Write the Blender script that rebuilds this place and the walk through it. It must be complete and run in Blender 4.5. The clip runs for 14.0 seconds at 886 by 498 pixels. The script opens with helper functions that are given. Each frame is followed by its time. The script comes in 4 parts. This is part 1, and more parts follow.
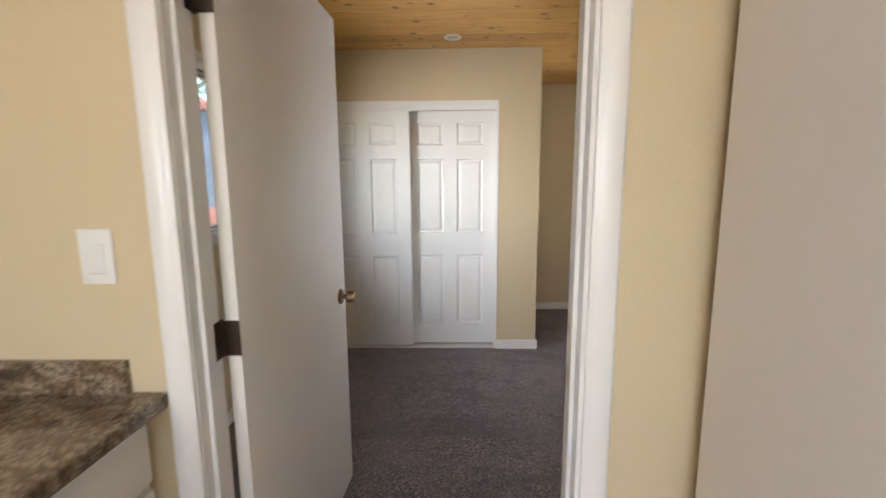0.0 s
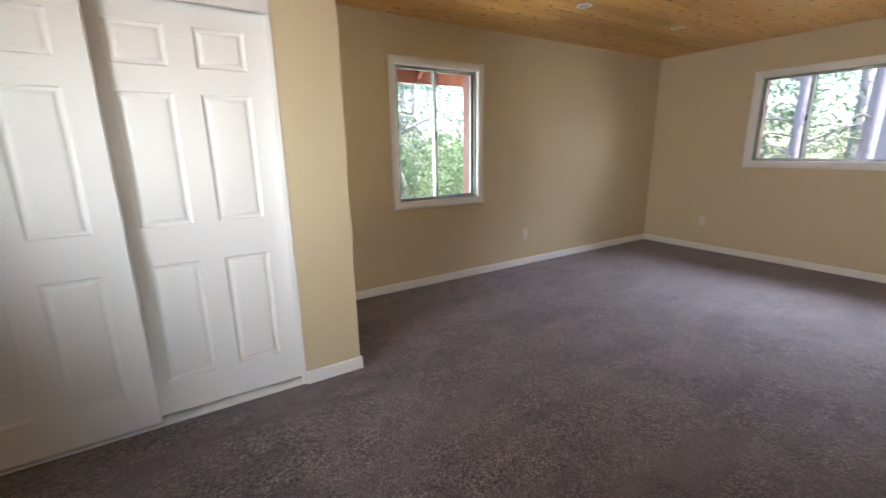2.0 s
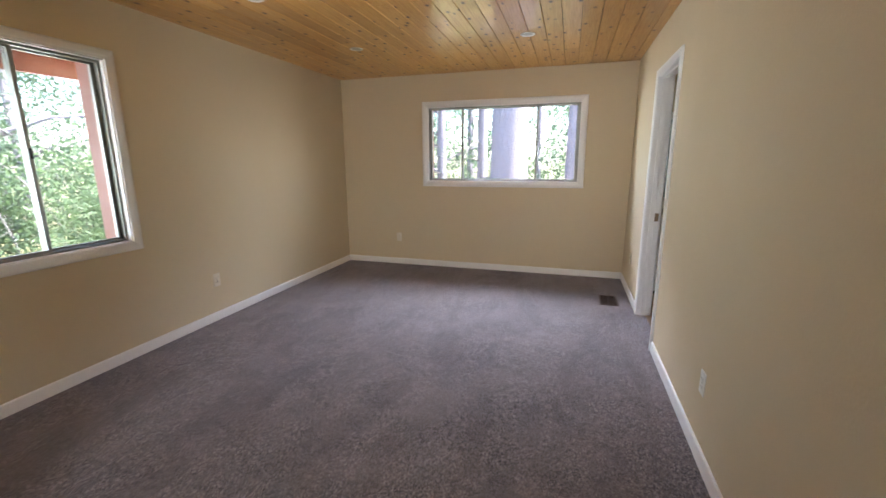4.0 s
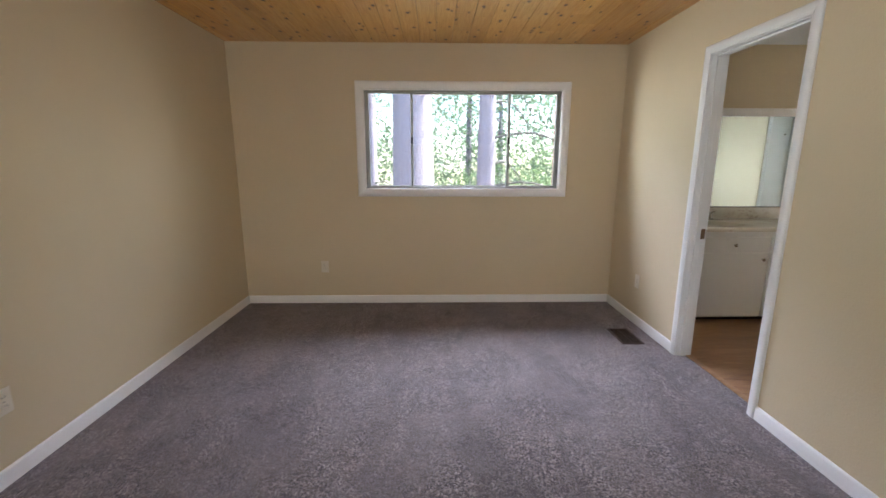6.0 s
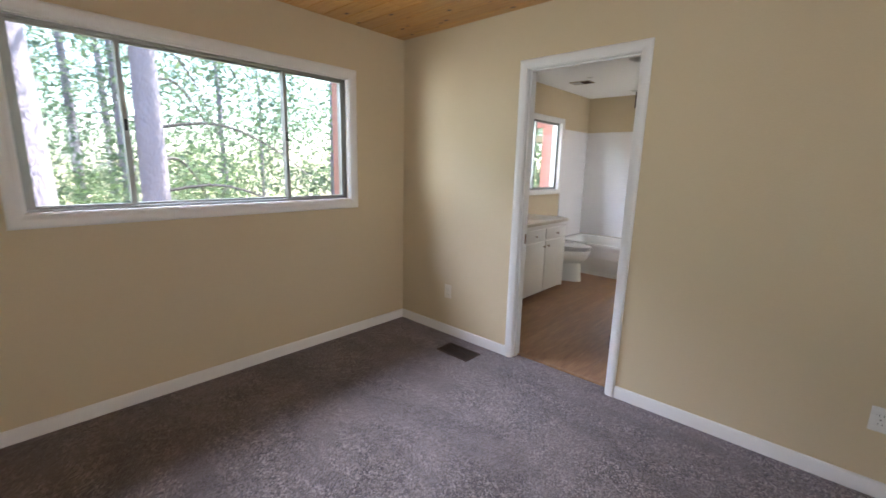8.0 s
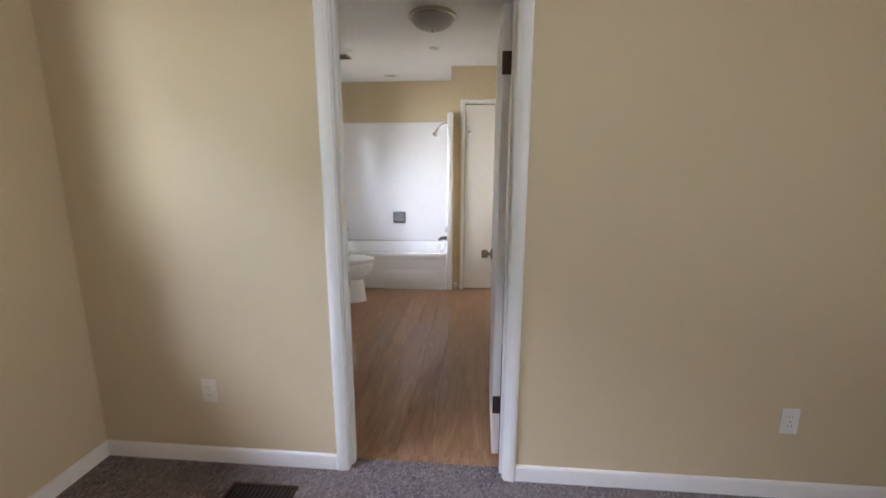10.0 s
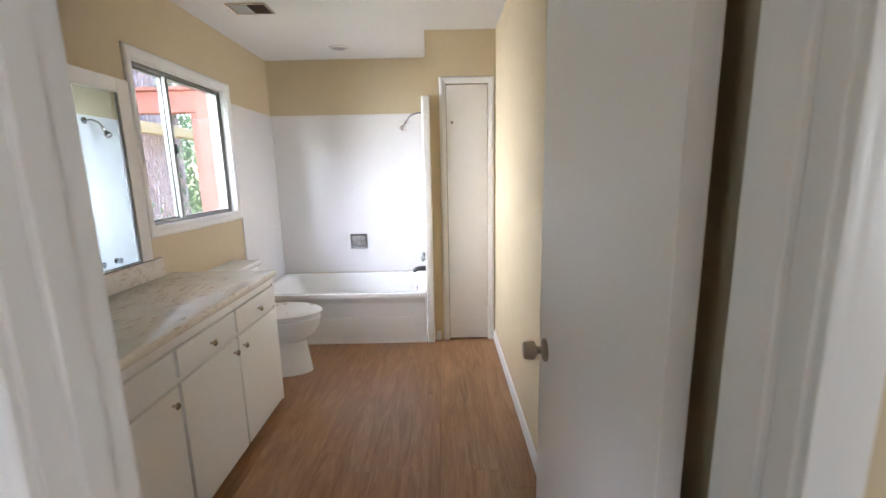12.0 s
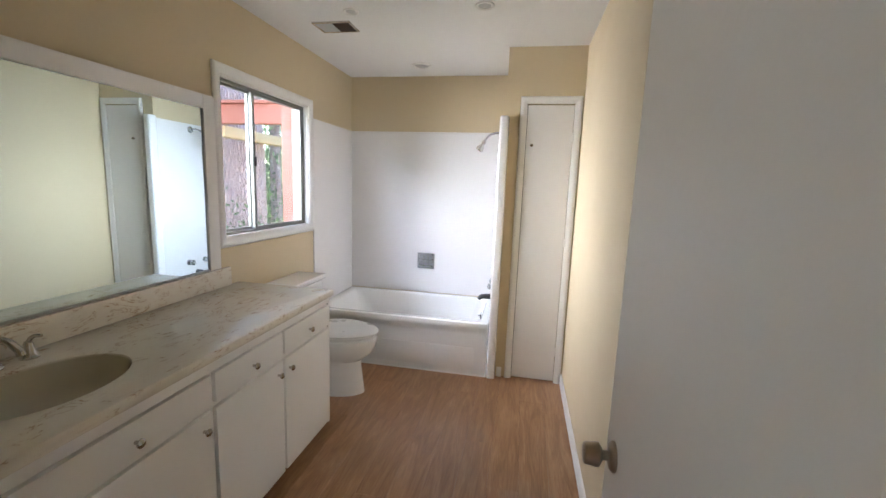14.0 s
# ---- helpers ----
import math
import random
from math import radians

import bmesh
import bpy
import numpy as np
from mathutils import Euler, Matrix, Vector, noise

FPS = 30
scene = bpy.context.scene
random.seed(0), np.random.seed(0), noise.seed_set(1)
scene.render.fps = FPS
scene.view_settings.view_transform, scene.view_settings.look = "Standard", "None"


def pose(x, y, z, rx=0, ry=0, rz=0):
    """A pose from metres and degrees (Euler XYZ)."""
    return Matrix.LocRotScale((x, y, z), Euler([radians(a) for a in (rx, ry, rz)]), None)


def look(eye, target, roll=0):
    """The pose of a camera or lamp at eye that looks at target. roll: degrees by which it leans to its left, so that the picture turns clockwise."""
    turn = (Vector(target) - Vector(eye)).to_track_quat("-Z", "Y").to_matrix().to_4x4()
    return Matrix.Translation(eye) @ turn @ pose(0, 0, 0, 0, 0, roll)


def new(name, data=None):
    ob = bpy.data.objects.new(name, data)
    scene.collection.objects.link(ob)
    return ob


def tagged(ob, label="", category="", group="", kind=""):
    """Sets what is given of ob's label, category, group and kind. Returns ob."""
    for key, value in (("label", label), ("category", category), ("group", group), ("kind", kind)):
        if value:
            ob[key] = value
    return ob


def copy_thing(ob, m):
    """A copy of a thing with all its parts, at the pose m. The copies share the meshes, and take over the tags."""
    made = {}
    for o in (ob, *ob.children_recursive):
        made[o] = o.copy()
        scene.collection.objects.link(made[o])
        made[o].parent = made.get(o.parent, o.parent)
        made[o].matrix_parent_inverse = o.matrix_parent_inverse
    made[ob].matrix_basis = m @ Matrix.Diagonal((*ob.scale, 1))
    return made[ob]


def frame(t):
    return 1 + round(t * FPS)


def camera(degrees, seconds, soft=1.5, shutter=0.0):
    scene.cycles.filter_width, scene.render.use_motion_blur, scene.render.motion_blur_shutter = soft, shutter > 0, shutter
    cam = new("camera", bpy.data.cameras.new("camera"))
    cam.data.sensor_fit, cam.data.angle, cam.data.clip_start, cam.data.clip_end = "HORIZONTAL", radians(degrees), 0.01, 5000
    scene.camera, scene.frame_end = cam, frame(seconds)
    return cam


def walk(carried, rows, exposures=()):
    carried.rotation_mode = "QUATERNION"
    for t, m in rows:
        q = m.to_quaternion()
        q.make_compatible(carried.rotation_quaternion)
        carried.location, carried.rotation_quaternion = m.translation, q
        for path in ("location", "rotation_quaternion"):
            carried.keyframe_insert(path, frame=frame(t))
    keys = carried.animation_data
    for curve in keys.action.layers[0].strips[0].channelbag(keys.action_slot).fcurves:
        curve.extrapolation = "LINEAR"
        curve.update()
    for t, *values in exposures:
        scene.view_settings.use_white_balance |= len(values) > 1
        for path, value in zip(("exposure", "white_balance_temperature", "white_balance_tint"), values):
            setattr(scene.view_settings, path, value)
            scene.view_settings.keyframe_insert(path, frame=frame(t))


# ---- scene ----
cam = camera(93.8, 14.0, shutter=.3)
PATH = [
    (0, (0.617, 0.551, 1.358), (0.575, 2.529, 1.064), -0.4),
    (0.3, (0.528, 0.731, 1.348), (0.725, 2.711, 1.052), -2.1),
    (0.7, (0.495, 0.963, 1.332), (0.806, 2.946, 1.074), -0.5),
    (1, (0.487, 1.150, 1.317), (0.773, 3.114, 1.044), -0.1),
    (1.5, (0.442, 1.456, 1.305), (1.127, 3.303, 0.942), -0.1),
    (2, (0.514, 1.664, 1.325), (1.551, 3.31, 0.851), -0.9),
    (2.5, (0.646, 1.830, 1.343), (2.024, 3.188, 0.836), -0.4),
    (3, (0.719, 1.977, 1.36), (2.349, 3.036, 0.892), -0.7),
    (3.5, (0.778, 2.022, 1.376), (2.535, 2.862, 0.922), -2.5),
    (4, (0.979, 2.147, 1.388), (2.850, 2.713, 0.968), -0.3),
    (4.2, (1.105, 2.204, 1.372), (3.000, 2.708, 0.976), -0.1),
    (6.3, (2.307, 3.433, 1.359), (4.236, 3.17, 0.899), 0.2),
    (6.5, (2.424, 3.544, 1.406), (4.310, 3.097, 0.913), 0.3),
    (7, (2.757, 3.766, 1.386), (4.501, 2.855, 1.031), -0.7),
    (7.5, (3.045, 3.918, 1.383), (4.637, 2.763, 1.018), 1.9),
    (8, (3.340, 3.999, 1.397), (4.662, 2.55, 1.006), 1.4),
    (8.5, (3.657, 3.933, 1.386), (4.777, 2.313, 1.035), -0.5),
    (9, (3.957, 3.794, 1.398), (4.830, 2.035, 1.018), 1.2),
    (9.2, (4.053, 3.696, 1.421), (4.743, 1.869, 0.99), 0.8),
    (11.3, (4.502, 2.227, 1.342), (4.458, 0.268, 1.026), -0.3),
    (11.5, (4.510, 2.113, 1.346), (4.487, 0.161, 0.985), -0.2),
    (12, (4.519, 1.841, 1.385), (4.522, -0.126, 1.023), -1.2),
    (12.5, (4.501, 1.696, 1.418), (4.696, -0.264, 1.073), 0.9),
    (13, (4.484, 1.642, 1.446), (4.796, -0.304, 1.109), 2.0),
    (13.5, (4.474, 1.628, 1.45), (4.841, -0.312, 1.128), 1.4),
    (14, (4.465, 1.624, 1.457), (4.833, -0.318, 1.154), 2.1),
]
walk(cam, [(t, look(eye, target, roll)) for t, eye, target, roll in PATH],
     ((0, 3.74), (.5, 3.6), (1, 3.9), (2, 3.86), (4, 4.0), (6.5, 3.72), (9, 3.64), (11.5, 3.84), (12, 3.95), (12.7, 3.82), (14, 3.78)))


# ---- light ----
SUN = Vector((0.25, -1.0, 1.75)).normalized()
world = bpy.data.worlds.new("world")
scene.world = world
world.use_nodes = True
sky = world.node_tree.nodes.new("ShaderNodeTexSky")
sky.sky_type, sky.sun_disc = "NISHITA", False
sky.sun_elevation, sky.sun_rotation = math.asin(SUN.z), math.atan2(SUN.x, SUN.y)
bg = world.node_tree.nodes["Background"]
bg.inputs["Strength"].default_value = 0.15
world.node_tree.links.new(sky.outputs[0], bg.inputs[0])
scene.view_settings.exposure = 3.6
sun = new("sun", bpy.data.lights.new("sun", "SUN"))
sun.data.energy, sun.data.angle, sun.data.color = 4.5, radians(0.6), (1, .95, .88)
sun.matrix_world = look(SUN * 50, (0, 0, 0))


def fill_lamp(name, at, to, w, h, power, col=(.88, .95, 1.06)):
    la = new(name, bpy.data.lights.new(name, "AREA"))
    la.data.shape, la.data.size, la.data.size_y, la.data.energy, la.data.color = "RECTANGLE", w, h, power, col
    la.matrix_world = look(at, to)
    return la


# Added lamp inside the kitchen, brightening the hall from behind the camera.
fill_lamp("kitchen_window_light", (-.35, -2.1, 1.55), (1.1, .2, 1.35), 1.2, .95, 5.4, (.95, .94, 1.02))
# Added area lamps outdoors, out of view, standing in for sky light through windows.
fill_lamp("sky_light_east_north", (8.2, 7.0, 1.3), (6.1, 3.2, 1.5), 2.4, 2.2, 24)
fill_lamp("sky_light_east_high", (8.8, 3.5, 4.0), (6.1, 3.0, 1.5), 5.0, 1.6, 90, (.84, .91, 1.2))
fill_lamp("sky_light_north_west", (1.9, 6.8, 1.2), (2.66, 5.1, 1.45), 1.6, 1.5, 12)
fill_lamp("sky_light_north_east", (5.5, 6.9, 1.1), (2.8, 5.1, 1.4), 1.8, 1.5, 100)
fill_lamp("sky_light_bath", (8.2, -.5, 1.95), (6.12, -1.5, 1.45), 2.5, 1.9, 50, (.93, .95, 1.08))
fill_lamp("sky_light_west", (-2.2, 2.35, 1.75), (-.7, 2.8, 1.55), 2.0, 1.5, 25, (.95, .95, .98))

# ---- materials ----


class Nodes:
    """A small builder of node materials."""

    def __init__(self, name, col=(.8, .8, .8), rough=.5, metal=0.0, coat=0.0):
        self.m = bpy.data.materials.new(name)
        self.m.use_nodes = True
        self.t = self.m.node_tree
        self.b = self.t.nodes["Principled BSDF"]
        self.b.inputs["Base Color"].default_value = (*col, 1)
        self.b.inputs["Roughness"].default_value = rough
        self.b.inputs["Metallic"].default_value = metal
        self.b.inputs["Coat Weight"].default_value = coat
        self.co = self.n("ShaderNodeNewGeometry").outputs["Position"]

    def n(self, kind, **inputs):
        nd = self.t.nodes.new(kind)
        for k, v in inputs.items():
            self.put(nd.inputs[k.replace("_", " ")], v)
        return nd

    def put(self, sock, v):
        if isinstance(v, bpy.types.NodeSocket):
            self.t.links.new(v, sock)
        elif isinstance(v, tuple) and len(v) == 3 and sock.type == "RGBA":
            sock.default_value = (*v, 1)
        else:
            sock.default_value = v

    def scaled(self, v, co=None):
        nd = self.n("ShaderNodeVectorMath", Vector=co or self.co)
        nd.operation = "MULTIPLY"
        nd.inputs[1].default_value = v
        return nd.outputs[0]

    def noise(self, scale, detail=3.0, co=None, rough=.55, dist=0.0):
        return self.n("ShaderNodeTexNoise", Vector=co or self.co, Scale=scale, Detail=detail, Roughness=rough, Distortion=dist).outputs[0]

    def ramp(self, fac, stops):
        nd = self.n("ShaderNodeValToRGB", Fac=fac)
        cr = nd.color_ramp
        while len(cr.elements) < len(stops):
            cr.elements.new(0.5)
        for e, (p, c) in zip(cr.elements, stops):
            e.position, e.color = p, (*(c if isinstance(c, tuple) else (c, c, c)), 1)
        return nd.outputs[0]

    def mix(self, fac, a, b, kind="MIX"):
        nd = self.t.nodes.new("ShaderNodeMix")
        nd.data_type, nd.blend_type = "RGBA", kind
        self.put(nd.inputs[0], fac)
        self.put(nd.inputs[6], a)
        self.put(nd.inputs[7], b)
        return nd.outputs[2]

    def math(self, op, a, b=0.0):
        nd = self.t.nodes.new("ShaderNodeMath")
        nd.operation = op
        self.put(nd.inputs[0], a)
        self.put(nd.inputs[1], b)
        return nd.outputs[0]

    def color(self, v):
        self.put(self.b.inputs["Base Color"], v)
        return self

    def roughness(self, v):
        self.put(self.b.inputs["Roughness"], v)
        return self

    def bump(self, h, dist, strength=1.0, after=None):
        nd = self.n("ShaderNodeBump", Height=h, Distance=dist, Strength=strength)
        if after:
            self.put(nd.inputs["Normal"], after)
        self.put(self.b.inputs["Normal"], nd.outputs[0])
        return nd.outputs[0]


def paint(name, col, rough, grain=.0006, scale=160, tone=.05):
    k = Nodes(name, col, rough)
    d = tuple(c * (1 - tone) for c in col)
    k.color(k.mix(k.noise(1.3, 4), col, d))
    k.roughness(k.ramp(k.noise(6), [(.3, rough - .05), (.7, rough + .06)]))
    k.bump(k.noise(scale, 3), grain)
    return k.m


M_WALL = paint("beige wall paint", (.625, .515, .335), .62, .0009, 110, .05)
M_WHITE = paint("white trim paint", (.80, .785, .76), .33, .0003, 90, .04)
M_DOOR = paint("white door paint", (.80, .765, .715), .42, .0005, 60, .05)
M_CAB = paint("white cabinet paint", (.80, .79, .76), .38, .0003, 50, .04)
M_CEIL = paint("white ceiling paint", (.80, .80, .79), .8, .003, 70, .03)
M_PLASTIC = paint("white plastic", (.78, .77, .74), .3, .0001, 100, .02)
M_RED = paint("red exterior stain", (.31, .10, .075), .6, .001, 40, .35)
M_TIMBER = paint("light tan timber", (.42, .31, .19), .7, .001, 40, .25)
M_REDTRIM = paint("weathered red trim", (.27, .10, .075), .65, .001, 40, .3)
M_SLATE = paint("slate blue board stain", (.10, .11, .15), .7, .001, 40, .25)
# Darker copy of the red stain: the fascia's shaded inner face, put into colour.
M_RED_SHADED = paint("red stain darkened as shade", (.17, .042, .03), .6, .001, 40, .3)
M_SIDING = paint("pale exterior siding", (.62, .62, .56), .7, .001, 40, .1)
M_ROOF = paint("roof felt", (.12, .1, .09), .9, .003, 60, .3)
M_PORC = Nodes("white porcelain", (.84, .84, .82), .09, coat=.4).m
M_ACRYL = Nodes("white acrylic surround", (.82, .80, .785), .22, coat=.2)
M_ACRYL.bump(M_ACRYL.noise(3.0, 2), .003)
M_ACRYL = M_ACRYL.m
M_IVORY = paint("ivory plastic", (.70, .63, .51), .35, .0001, 100, .02)
M_CHROME = Nodes("chrome", (.50, .51, .52), .14, 1.0).m
# Dark surroundings mirrored in the tub fittings are put into this base colour.
M_CHROME_DARK = Nodes("chrome darkened as reflection", (.13, .13, .14), .28, 1.0).m
M_NICKEL = Nodes("brushed nickel", (.55, .52, .48), .24, 1.0).m
M_BRONZE = Nodes("aged bronze", (.23, .15, .09), .35, 1.0).m
M_OILED = Nodes("oil rubbed bronze", (.085, .06, .045), .38, .9).m
M_SATIN = Nodes("worn satin nickel", (.34, .29, .23), .3, 1.0).m
M_ALU = Nodes("bare aluminium", (.27, .27, .25), .48, .9).m
M_DARK = Nodes("matte near black", (.015, .012, .01), .8).m
M_BROWNMETAL = Nodes("brown painted metal", (.045, .022, .013), .45, .3).m
M_LENS = Nodes("frosted lamp lens", (.45, .45, .44), .35).m
M_GREY = Nodes("grey plastic", (.35, .35, .35), .45).m
M_MIRROR = Nodes("mirror silver", (.53, .63, .67), .015, 1.0).m
M_BLACK = Nodes("black vinyl gasket", (.02, .02, .02), .5).m


def make_carpet():
    k = Nodes("brown cut pile carpet", (.13, .105, .09), .95)
    tuft = k.n("ShaderNodeTexVoronoi", Scale=150.0, Vector=k.co)
    tuft.voronoi_dimensions = "2D"
    clump = k.noise(85, 4, rough=.8)
    fine = k.mix(.34, tuft.outputs["Color"], k.noise(330, 2, rough=.7))
    mid = k.noise(9, 7, dist=.8, rough=.72)
    wide = k.noise(2.3, 5, rough=.62, dist=.5)
    c = k.ramp(fine, [(.32, (.020, .014, .011)), (.5, (.124, .094, .073)), (.72, (.38, .32, .295))])
    c = k.mix(k.ramp(clump, [(.40, .28), (.50, 0.0)]), c, (.045, .032, .027))
    c = k.mix(k.ramp(clump, [(.56, .0), (.70, .10)]), c, (.34, .29, .275))
    c = k.mix(k.ramp(mid, [(.40, .5), (.56, 0.0)]), c, (.080, .056, .048))
    swath = k.noise(1.5, 4, k.scaled((.55, 2.2, 1)), rough=.6, dist=1.1)
    c = k.mix(k.ramp(swath, [(.40, .55), (.52, 0.0)]), c, (.070, .052, .043))
    c = k.mix(k.ramp(wide, [(.40, .0), (.66, .50)]), c, (.22, .178, .160))
    k.color(c)
    k.b.inputs["Sheen Weight"].default_value = .38
    k.b.inputs["Sheen Tint"].default_value = (.84, .83, 1.0, 1)
    k.b.inputs["Sheen Roughness"].default_value = .5
    a = k.bump(fine, .006, 1)
    k.bump(mid, .012, .5, a)
    return k.m


def make_pine():
    k = Nodes("varnished knotty pine", rough=.33, coat=.35)
    isl = k.n("ShaderNodeNewGeometry").outputs["Random Per Island"]
    off = k.n("ShaderNodeCombineXYZ", X=k.math("MULTIPLY", isl, 37.0), Y=k.math("MULTIPLY", isl, 11.0)).outputs[0]
    co = k.n("ShaderNodeVectorMath", Vector=k.co)
    k.put(co.inputs[1], off)
    co = co.outputs[0]
    grain = k.noise(7, 5, k.scaled((.5, 9, 1), co), dist=1.2)
    c = k.ramp(grain, [(.25, (.55, .26, .058)), (.5, (.69, .385, .11)), (.8, (.79, .50, .19))])
    c = k.mix(.75, c, k.ramp(isl, [(0, (.66, .56, .44)), (.4, (.92, .86, .74)), (1, (1.0, 1.0, 1.0))]), "MULTIPLY")
    v = k.n("ShaderNodeTexVoronoi", Scale=1.5)
    v.voronoi_dimensions = "2D"
    k.put(v.inputs["Vector"], k.scaled((3.0, 4.6, 1), co))
    knot = k.math("MULTIPLY", k.ramp(v.outputs["Distance"], [(.055, 1.0), (.105, 0.0)]), k.ramp(v.outputs["Color"], [(.48, 0.0), (.54, 1.0)]))
    halo = k.math("MULTIPLY", k.ramp(v.outputs["Distance"], [(.05, .55), (.20, 0.0)]), k.ramp(v.outputs["Color"], [(.48, 0.0), (.54, 1.0)]))
    c = k.mix(halo, c, (.42, .18, .06))
    c = k.mix(knot, c, (.07, .025, .012))
    pin = k.n("ShaderNodeTexVoronoi", Scale=1.0)
    pin.voronoi_dimensions = "2D"
    k.put(pin.inputs["Vector"], k.scaled((4.2, 9.5, 1), co))
    pins = k.math("MULTIPLY", k.ramp(pin.outputs["Distance"], [(.05, 1.0), (.12, 0.0)]), k.ramp(pin.outputs["Color"], [(.60, 0.0), (.70, .85)]))
    c = k.mix(pins, c, (.13, .050, .018))
    k.color(c)
    k.bump(grain, .0006)
    return k.m


def make_vinyl():
    k = Nodes("oak look vinyl plank", rough=.36, coat=.15)
    rnd = k.n("ShaderNodeObjectInfo").outputs["Random"]
    off = k.n("ShaderNodeCombineXYZ", X=k.math("MULTIPLY", rnd, 23.0), Y=k.math("MULTIPLY", rnd, 41.0)).outputs[0]
    co = k.n("ShaderNodeVectorMath", Vector=k.co)
    k.put(co.inputs[1], off)
    co = co.outputs[0]
    g = k.noise(2.6, 6, k.scaled((4.5, .55, 1), co), dist=2.4)
    f = k.noise(26, 4, k.scaled((8, .35, 1), co), dist=.6)
    c = k.ramp(g, [(.3, (.29, .150, .070)), (.5, (.39, .215, .106)), (.72, (.49, .298, .162))])
    c = k.mix(k.ramp(f, [(.4, .30), (.6, 0.0)]), c, (.17, .075, .035))
    c = k.mix(.5, c, k.ramp(rnd, [(0, (.80, .76, .72)), (1, (1, 1, 1))]), "MULTIPLY")
    k.color(c)
    k.roughness(k.ramp(g, [(.3, .30), (.7, .44)]))
    k.bump(f, .0004)
    return k.m


def make_marble():
    k = Nodes("veined cultured marble", rough=.24, coat=.12)
    w = k.noise(7.5, 6, k.scaled((2.6, .9, 2.6)), dist=2.6)
    c = k.ramp(w, [(.0, (.77, .725, .64)), (.40, (.74, .69, .60)), (.560, (.71, .65, .55)), (.585, (.40, .26, .15)), (.606, (.70, .64, .54)), (1, (.78, .74, .66))])
    c = k.mix(k.ramp(k.noise(9, 3), [(.475, 0.0), (.535, .9)]), c, (.745, .695, .60))
    k.color(c)
    return k.m


def make_granite():
    k = Nodes("speckled brown granite", rough=.14, coat=.3)
    n1 = k.noise(16, 6, k.scaled((.7, 1.6, 1.3)), dist=1.6)
    n2 = k.noise(130, 3)
    c = k.ramp(n1, [(.3, (.05, .035, .022)), (.45, (.22, .155, .095)), (.56, (.36, .29, .21)), (.7, (.16, .10, .06))])
    c = k.mix(k.ramp(n2, [(.42, .7), (.55, 0.0)]), c, (.05, .038, .028))
    k.color(c)
    return k.m


def make_bark(name, dark, light, cracks=.4, size=13, relief=.035):
    k = Nodes(name, rough=.95)
    v = k.n("ShaderNodeTexVoronoi", Vector=k.scaled((size, size, size * .3)), Scale=1.0)
    v.feature = "DISTANCE_TO_EDGE"
    n = k.noise(9, 5)
    c = k.mix(n, dark, light)
    crack = k.math("MULTIPLY", k.ramp(v.outputs["Distance"], [(.02, 1.0), (.12, 0.0)]), cracks)
    k.color(k.mix(crack, c, tuple(x * .3 for x in dark)))
    k.bump(k.math("ADD", k.ramp(v.outputs["Distance"], [(0, 0.0), (.25, 1.0)]), k.math("MULTIPLY", n, .5)), relief)
    return k.m


def make_leaf(name, a, b):
    k = Nodes(name, a, .6)
    isl = k.n("ShaderNodeNewGeometry").outputs["Random Per Island"]
    c = k.mix(isl, a, b)
    k.color(c)
    tr = k.n("ShaderNodeBsdfTranslucent", Color=k.mix(.5, c, (.13, .19, .08)))
    ms = k.t.nodes.new("ShaderNodeMixShader")
    ms.inputs[0].default_value = .55
    out = k.t.nodes["Material Output"]
    k.t.links.new(k.b.outputs[0], ms.inputs[1])
    k.t.links.new(tr.outputs[0], ms.inputs[2])
    k.t.links.new(ms.outputs[0], out.inputs[0])
    return k.m


def make_glass():
    k = Nodes("window glass", (1, 1, 1), .0)
    tr = k.n("ShaderNodeBsdfTransparent", Color=(.76, .80, .785))
    gl = k.n("ShaderNodeBsdfGlossy", Color=(1, 1, 1), Roughness=.01)
    ms = k.t.nodes.new("ShaderNodeMixShader")
    f = k.n("ShaderNodeLayerWeight", Blend=.5).outputs["Facing"]
    k.put(ms.inputs[0], k.math("ADD", k.math("MULTIPLY", k.math("POWER", f, 4.0), .8), .008))
    k.t.links.new(tr.outputs[0], ms.inputs[1])
    k.t.links.new(gl.outputs[0], ms.inputs[2])
    k.t.links.new(ms.outputs[0], k.t.nodes["Material Output"].inputs[0])
    return k.m


def make_ground():
    k = Nodes("forest floor", rough=.95)
    c = k.mix(k.ramp(k.noise(.5, 5), [(.4, 0.0), (.6, 1.0)]), (.16, .115, .07), (.10, .11, .045))
    k.color(k.mix(k.ramp(k.noise(9, 5), [(.4, .5), (.6, 0.0)]), c, (.26, .20, .13)))
    k.bump(k.noise(6, 6), .05)
    return k.m


M_CARPET, M_PINE, M_VINYL, M_MARBLE = make_carpet(), make_pine(), make_vinyl(), make_marble()
M_GRANITE, M_GLASS, M_GROUND = make_granite(), make_glass(), make_ground()
# Lavender tint and weak cracks put haze and glare into the bark colour.
M_BARK = make_bark("haze tinted pine bark", (.24, .195, .25), (.30, .25, .31), .06, 22, .010)
M_LIMB = make_bark("dead limb bark", (.07, .06, .065), (.13, .11, .115), .1, 30, .004)
M_BARK_RED = make_bark("ponderosa bark", (.36, .24, .25), (.58, .47, .52), .30, 24)
M_LEAF = make_leaf("broad green leaves", (.075, .11, .065), (.12, .16, .09))
# Paler, bluer than the near needles: distance haze put into the leaf colour.
M_FAR = make_leaf("haze paled conifer leaves", (.085, .115, .095), (.12, .15, .125))
M_NEEDLE = make_leaf("pine needles", (.065, .095, .08), (.10, .13, .11))

